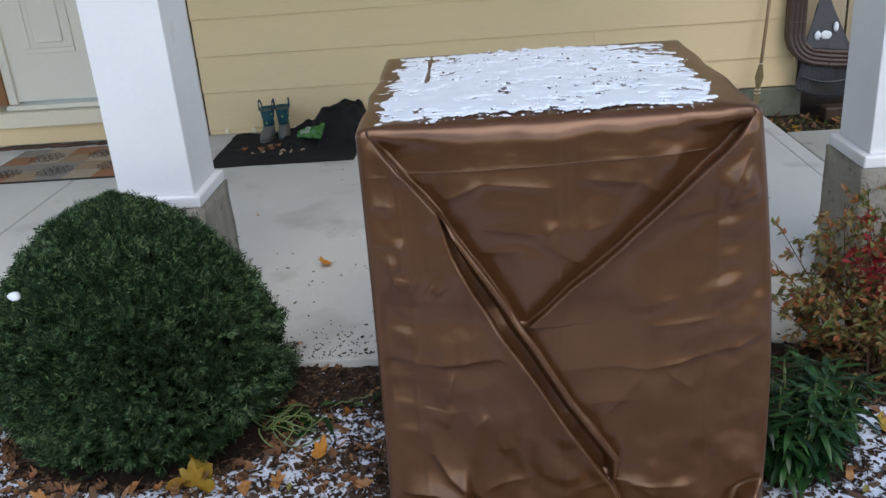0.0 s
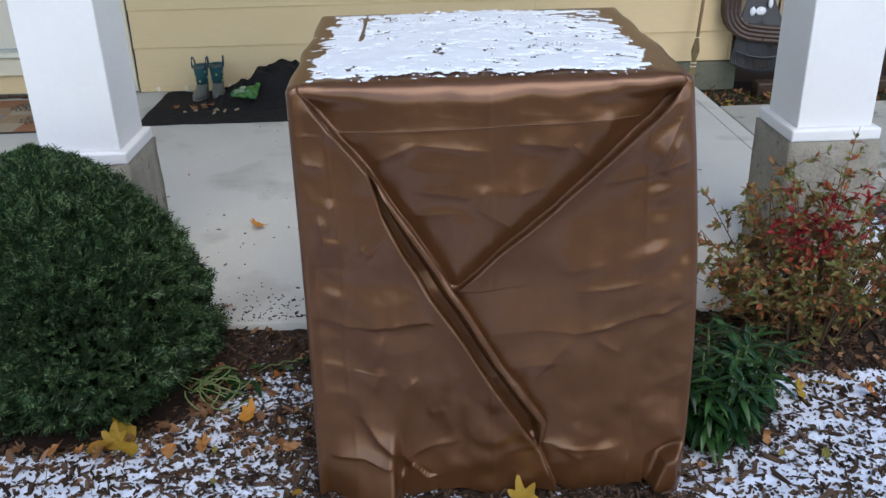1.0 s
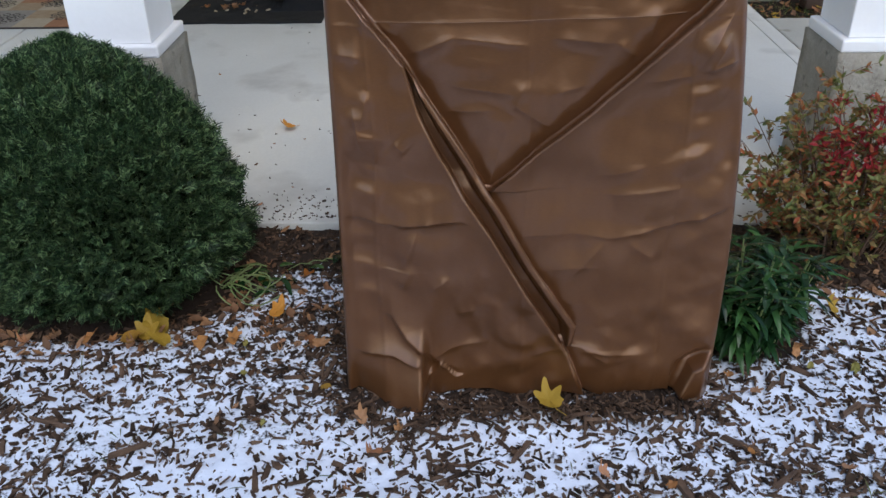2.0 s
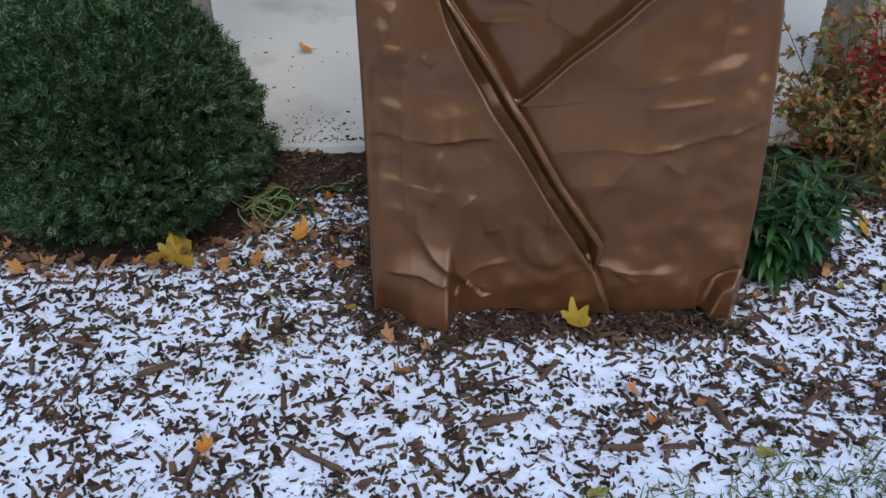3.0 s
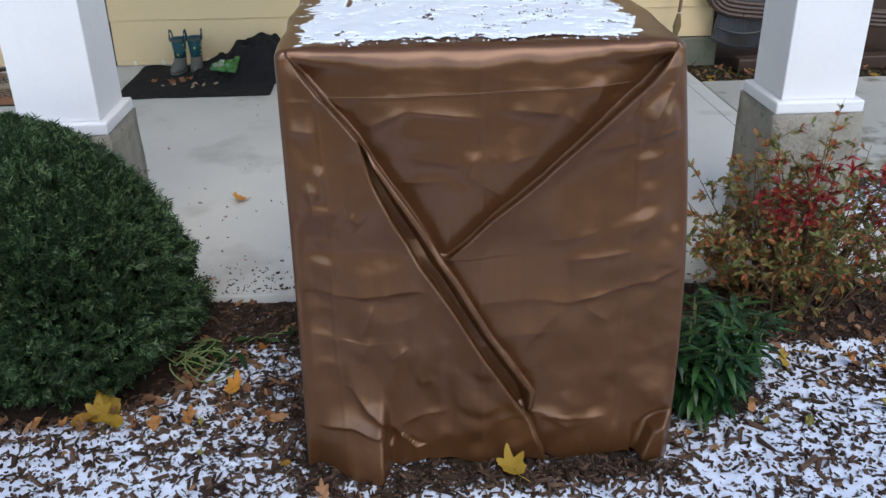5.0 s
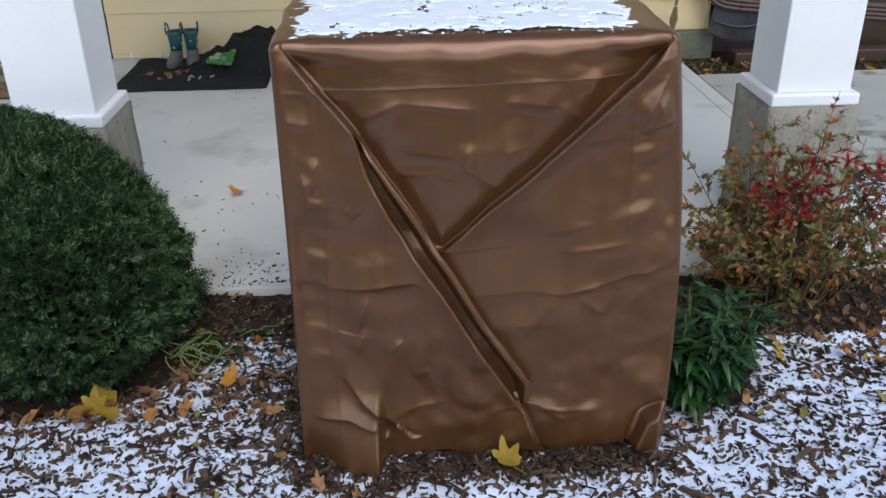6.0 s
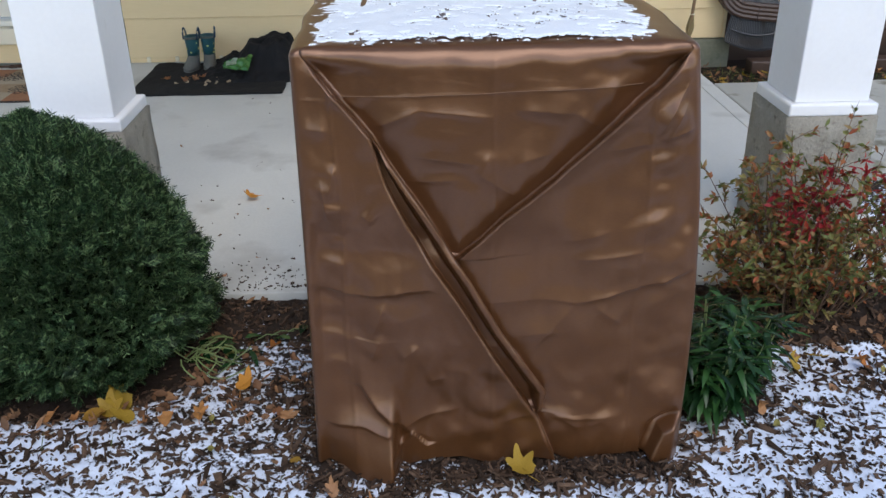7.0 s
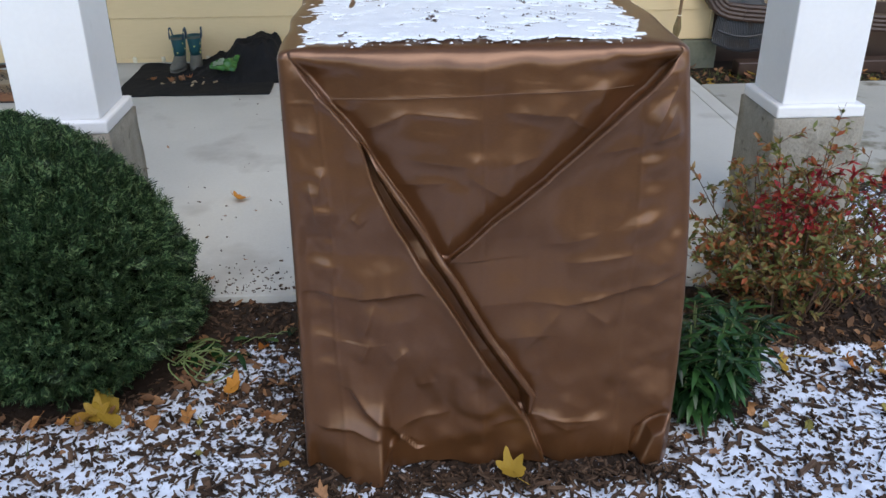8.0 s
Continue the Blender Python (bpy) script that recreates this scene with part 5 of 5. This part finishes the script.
def build_rake():
    rk = thing("leaf_rake", (0, 0, 0), "charcoal plastic leaf rake standing with its tines down", "rake")
    apex = Vector((2.185, WALL_Y - 0.015, 0.66))
    for k in range(33):
        t = -1 + 2 * k / 32
        foot = Vector((2.215 + 0.19 * t, WALL_Y - 0.16 + 0.02 * abs(t), 0.125 + 0.05 * t * t))
        top = apex + Vector((0.035 * t, 0, -0.05))
        bend = top.lerp(foot, 0.86) + Vector((0, 0.006, 0))
        v, f = tube_data([tuple(top), tuple(top.lerp(bend, 0.55)), tuple(bend), tuple(foot), tuple(foot + Vector((0, -0.028, -0.006)))], [0.0035, 0.0045, 0.0052, 0.005, 0.0035], 5)
        raw("tine", v, f, M["rake"], rk)
    vs, fs = [], []
    n = 14
    for lay, off in ((0, 0.006), (1, -0.006)):
        for j in range(8):
            s = j / 7
            for i in range(n):
                t = -1 + 2 * i / (n - 1)
                p = apex + Vector(((0.018 + 0.105 * s) * t, -0.07 * s + off, -0.30 * s + 0.02 * s * (1 - t * t) * -1))
                vs.append(p)
    o = 8 * n
    for j in range(7):
        for i in range(n - 1):
            a = j * n + i
            fs += [(a, a + 1, a + n + 1, a + n), (o + a, o + a + n, o + a + n + 1, o + a + 1)]
    rim = list(range(n)) + [j * n + n - 1 for j in range(1, 8)] + [7 * n + i for i in range(n - 2, -1, -1)] + [j * n for j in range(6, 0, -1)]
    for k in range(len(rim)):
        a, b = rim[k], rim[(k + 1) % len(rim)]
        fs.append((a, a + o, b + o, b))
    raw("fan_plate", vs, fs, M["rake"], rk)
    pts = []
    for i in range(13):
        t = -1 + 2 * i / 12
        pts.append((2.213 + 0.168 * t, WALL_Y - 0.15, 0.20 + 0.04 * t * t))
    v, f = tube_data(pts, 0.006, 6)
    raw("cross_band", v, f, M["rake"], rk)
    v, f = tube_data([tuple(apex + Vector((0, 0, -0.02))), tuple(apex + Vector((-0.03, 0.0, 0.55))), tuple(apex + Vector((-0.06, 0.0, 1.1)))], 0.0125, 10)
    raw("handle", v, f, M["stick"], rk, "wooden handle", True)
    for k, (dx, dz, w) in enumerate(((-0.045, -0.215, 0.018), (0.0, -0.215, 0.03), (0.052, -0.175, 0.014))):
        bm = bmesh.new()
        bmesh.ops.create_icosphere(bm, subdivisions=2, radius=1)
        for q in bm.verts:
            q.co = apex + Vector((dx, -0.062 + 0.06 * (dz + 0.215), dz)) + Vector((q.co.x * w, q.co.y * 0.006, q.co.z * 0.026)) * (1 + 0.35 * noise.noise(q.co * 2.3 + Vector((k, 0, 0))))
        tagged(link_mesh("snow_patch", bm, M["snow"], None, "", True), "small patch of snow stuck to the rake", "snow", "snow on the rake")


build_rake()


def build_broom():
    br = thing("straw_broom", (0, 0, 0), "thin straw broom leaning on the house wall", "broom")
    foot, top = Vector((1.80, WALL_Y - 0.16, SLAB_Z)), Vector((1.90, WALL_Y - 0.03, 0.95))
    d = (top - foot).normalized()
    rnd = random.Random(6)
    h = Heap()
    for k in range(90):
        a, r = rnd.uniform(0, 6.28), math.sqrt(rnd.random())
        off = Vector((math.cos(a), math.sin(a) * 0.6, 0)) * r
        pts = [foot + d * 0.002 + off * 0.020, foot + d * 0.07 + off * 0.013, foot + d * 0.12 + off * 0.012, foot + d * 0.17 + off * 0.024, foot + d * 0.21 + off * 0.016, foot + d * 0.25 + off * 0.008]
        v, f = tube_data([tuple(p) for p in pts], 0.0016, 4)
        h.add(v, f)
    raw("bristles", h.v, h.f, M["broom"], br, "bundled straw bristles")
    for s in (0.085, 0.105, 0.245):
        pts = [foot + d * s + Vector((math.cos(a) * 0.0165, math.sin(a) * 0.012, 0)) * (1 if s < 0.2 else 0.75) for a in [i * 0.55 for i in range(13)]]
        v, f = tube_data([tuple(p) for p in pts], 0.0026, 5)
        raw("binding", v, f, M["trim"], br, "pale string binding")
    v, f = tube_data([tuple(foot + d * 0.18), tuple(foot + d * 0.5), tuple(foot + d * 1.05)], 0.0095, 8)
    raw("handle", v, f, M["stick"], br, "thin worn wooden handle", True)


build_broom()


def build_fence():
    fence = thing("board_fence", (0, 0, 0), "weathered beige board fence behind the downspout", "fence", kind="structure")
    x = 2.085
    rnd = random.Random(12)
    while x < 4.6:
        w = 0.138
        part("board", box(x, x + w, 4.985 + rnd.uniform(0, 0.006), 5.008, -0.02, 1.8, 0.003), M["fence"], fence)
        x += w + 0.012
    # dark backing, added to stand for the shade between the rake's tines
    part("shade_backing", box(2.085, 4.6, 4.955, 4.981, -0.02, 0.33, 0.004), M["bronze"], fence, "dark board added for the shade behind the rake")
    part("rail", box(2.08, 4.7, 5.016, 5.05, 0.45, 0.54, 0.003), M["fence"], fence)
    back = link_mesh("wall_far", box(2.2, 4.7, 5.4, 5.5, -0.1, 2.4), M["bronze"])
    tagged(back, "dark wall seen through the gaps of the fence", "wall", kind="structure")


build_fence()


# ---------------------------------------------------------------- mulch, grass and litter
def chip(h, x, y, z, ln, w, t, rz, tilt, rnd):
    m = pose(x, y, z, tilt[0], tilt[1], rz)
    j = lambda s: rnd.uniform(-s, s)
    k = rnd.uniform(0.35, 1.0)
    pts = [(-ln + j(ln * .2), -w * k + j(w * .3), -t), (ln + j(ln * .25), -w * 0.7 + j(w * .4), -t), (ln + j(ln * .25), w * 0.7 + j(w * .4), -t), (-ln + j(ln * .2), w * k + j(w * .3), -t)]
    top = [(p[0] * 0.9, p[1] * 0.8, t + j(t * .5)) for p in pts]
    mid = rnd.uniform(-0.3, 0.3) * w
    pts = [Vector((p[0], p[1] + mid, p[2])) for p in pts + top]
    h.add([m @ p for p in pts], [(3, 2, 1, 0), (4, 5, 6, 7), (0, 1, 5, 4), (1, 2, 6, 5), (2, 3, 7, 6), (3, 0, 4, 7)])


def build_mulch():
    rnd = random.Random(14)
    h, fine = Heap(), Heap()
    n = 0
    while n < 13500:
        x, y = rnd.uniform(-1.35, 1.95), rnd.uniform(0.72, 2.07)
        if 0.07 < x < 0.80 and y > 1.42:
            continue
        if math.hypot((x - BUSH[0]) / 0.34, (y - BUSH[1]) / 0.28) < 1:
            continue
        if y < 0.90 + 0.3 * (x - 0.65) and rnd.random() < 0.75:
            continue
        s = snow_amount(x, y)
        if fbm(x * 7, y * 7, 20.0) * 0.5 + 0.55 + 0.5 * (0.5 - s) < rnd.random() * 0.95:
            continue
        ln = min(0.03, rnd.lognormvariate(-4.85, 0.45))
        w = ln * rnd.choice((rnd.uniform(0.16, 0.34), rnd.uniform(0.3, 0.75)))
        chip(h, x, y, ground_z(x, y) + rnd.uniform(0.0, 0.006), ln, min(w, 0.0085), rnd.uniform(0.0012, 0.0035), rnd.uniform(0, 360), (rnd.gauss(0, 22), rnd.gauss(0, 18)), rnd)
        n += 1
    for k in range(5200):
        x, y = rnd.choice((rnd.uniform(-3.3, -1.35), rnd.uniform(1.95, 3.4))), rnd.uniform(0.8, 2.05)
        ln = min(0.034, rnd.lognormvariate(-4.6, 0.45))
        chip(h, x, y, rnd.uniform(0.0, 0.004), ln, ln * rnd.uniform(0.2, 0.4), 0.002, rnd.uniform(0, 360), (rnd.gauss(0, 14), rnd.gauss(0, 12)), rnd)
    for k in range(900):
        t = rnd.random()
        if t < 0.7:
            x, y = rnd.uniform(0.02, 0.84), 1.345 - abs(rnd.gauss(0, 0.03))
            y -= 0.07 * bell(x - 0.155, 0.05)
        else:
            x, y = (0.0 - abs(rnd.gauss(0, 0.03)) if t < 0.88 else 0.845 + abs(rnd.gauss(0, 0.025))), rnd.uniform(1.33, 1.95)
        ln = min(0.03, rnd.lognormvariate(-4.45, 0.4))
        chip(h, x, y, ground_z(x, y) + rnd.uniform(0.002, 0.018), ln, ln * rnd.uniform(0.12, 0.3), 0.0018, rnd.uniform(0, 360), (rnd.gauss(0, 25), rnd.gauss(0, 22)), rnd)
    for k in range(7000):
        x, y = rnd.uniform(-1.3, 1.95), rnd.uniform(0.72, 2.07)
        if 0.07 < x < 0.80 and y > 1.42:
            continue
        ln = rnd.uniform(0.002, 0.006)
        chip(h, x, y, ground_z(x, y) + rnd.uniform(0.0, 0.003), ln, ln * rnd.uniform(0.3, 0.8), 0.0012, rnd.uniform(0, 360), (rnd.gauss(0, 14), rnd.gauss(0, 14)), rnd)
    tagged(raw("bark_mulch", h.v, h.f, M["chip"]), "loose dark bark mulch chips sticking out of thin snow", "mulch", kind="stuff")
    for x, y, rz, ln in ((-0.05, 0.96, -28, 0.085), (-0.27, 0.93, 88, 0.05), (0.30, 1.05, 15, 0.06), (0.52, 0.99, 5, 0.055), (-0.42, 1.20, 35, 0.05), (0.72, 1.08, -70, 0.05), (0.92, 1.12, 40, 0.045), (-0.62, 1.28, -15, 0.05), (0.40, 1.20, 60, 0.04), (0.86, 1.22, -35, 0.05), (1.12, 1.32, 40, 0.04)):
        hh = Heap()
        chip(hh, x, y, ground_z(x, y) + 0.008, ln * 0.85, 0.0075, 0.0055, rz, (4, 3), rnd)
        tagged(raw("bark_piece", hh.v, hh.f, M["bark"]), "long brown piece of bark lying on the snow", "bark", "bark pieces")
    # dirt and crumbs washed onto the front of the slab
    for k in range(420):
        x = rnd.uniform(-0.55, 0.05) if k < 330 else rnd.uniform(0.85, 1.7)
        y = SLAB_FRONT + 0.012 + abs(rnd.gauss(0, 0.09))
        if rnd.random() < 0.12:
            y += rnd.uniform(0, 0.9)
        ln = rnd.lognormvariate(-6.0, 0.55)
        chip(fine, x, y, SLAB_Z + 0.0015, min(ln, 0.012), min(ln, 0.012) * rnd.uniform(0.4, 0.9), 0.0012, rnd.uniform(0, 360), (0, 0), rnd)
    for k in range(60):
        x, y = rnd.uniform(-1.2, 1.7), rnd.uniform(2.4, 4.1)
        ln = rnd.uniform(0.002, 0.008)
        chip(fine, x, y, SLAB_Z + 0.0015, ln, ln * 0.5, 0.0012, rnd.uniform(0, 360), (0, 0), rnd)
    tagged(raw("porch_crumbs", fine.v, fine.f, M["chip"]), "dark crumbs of bark scattered on the porch slab", "debris", kind="stuff")


build_mulch()


def build_grass():
    rnd = random.Random(15)
    h = Heap()
    n = 0
    while n < 6500:
        x, y = rnd.uniform(0.35, 1.7), rnd.uniform(0.62, 1.30)
        edge = 0.93 + 0.3 * (x - 0.65) + 0.05 * fbm(x * 6, y * 6, 3)
        if y > edge or rnd.random() < 0.55 * sm(-0.12, 0.0, y - edge):
            continue
        if fbm(x * 16, y * 16, 8.0) < rnd.uniform(-0.5, 0.25):
            continue
        d = Vector((rnd.gauss(0, 0.8), rnd.gauss(0, 0.8), rnd.uniform(0.3, 1.0))).normalized()
        blade(h, Vector((x, y, ground_z(x, y) - 0.002)), d, Vector((0, 0, 1)) if abs(d.z) < 0.9 else Vector((0, 1, 0)), rnd.uniform(0.015, 0.042), rnd.uniform(0.0009, 0.0016), rnd.uniform(0.1, 0.6), 0.1, 3)
        n += 1
    for k in range(2600):
        x, y = rnd.uniform(1.82, 3.4), rnd.uniform(4.21, 4.75)
        if k > 1500:
            x, y = rnd.uniform(1.95, 3.6), rnd.uniform(2.2, 2.98)
        d = Vector((rnd.gauss(0, 0.8), rnd.gauss(0, 0.8), rnd.uniform(0.2, 0.9))).normalized()
        blade(h, Vector((x, y, -0.006)), d, Vector((0, 0, 1)) if abs(d.z) < 0.9 else Vector((0, 1, 0)), rnd.uniform(0.02, 0.06), rnd.uniform(0.0012, 0.003), rnd.uniform(0.1, 0.6), 0.1, 3)
    for k in range(300):
        x, y = rnd.uniform(-1.1, 1.6), rnd.uniform(0.85, 1.9)
        if 0.05 < x < 0.82 and y > 1.35:
            continue
        d = Vector((rnd.gauss(0, 0.9), rnd.gauss(0, 0.9), rnd.uniform(0.1, 0.6))).normalized()
        blade(h, Vector((x, y, ground_z(x, y))), d, Vector((0, 0, 1)), rnd.uniform(0.02, 0.05), rnd.uniform(0.0008, 0.0014), rnd.uniform(0.2, 0.6), 0.1, 3)
    tagged(raw("grass", h.v, h.f, M["grass"], smooth=True), "sparse green grass poking through thin snow", "grass", kind="stuff")
    lit = Heap()
    for k in range(900):
        if k < 450:
            x, y = rnd.uniform(1.82, 3.6), rnd.uniform(4.21, 4.76)
        elif k < 620:
            x, y = rnd.gauss(1.38, 0.25), rnd.gauss(1.85, 0.12)
        elif k < 760:
            x, y = rnd.gauss(-0.15, 0.16), rnd.gauss(1.75, 0.14)
            if x > 0.03:
                continue
        else:
            a = rnd.uniform(math.pi, 2 * math.pi)
            x, y = BUSH[0] + 0.41 * math.cos(a) + rnd.gauss(0, 0.03), BUSH[1] + 0.35 * math.sin(a) + rnd.gauss(0, 0.025)
        if y > SLAB_FRONT - 0.01 and x < SLAB_RIGHT:
            continue
        d = Vector((rnd.gauss(0, 1), rnd.gauss(0, 1), rnd.gauss(0.15, 0.25))).normalized()
        blade(lit, Vector((x, y, 0.006 + ground_z(x, y))), d, Vector((rnd.gauss(0, 0.5), rnd.gauss(0, 0.5), 1)).normalized(), rnd.uniform(0.015, 0.04), rnd.uniform(0.005, 0.013), rnd.uniform(-0.4, 0.5), 0.3, 3)
    tagged(raw("leaf_litter", lit.v, lit.f, M["litter"], smooth=True), "dry brown leaf litter under the shrubs", "leaf litter", kind="stuff")


build_grass()
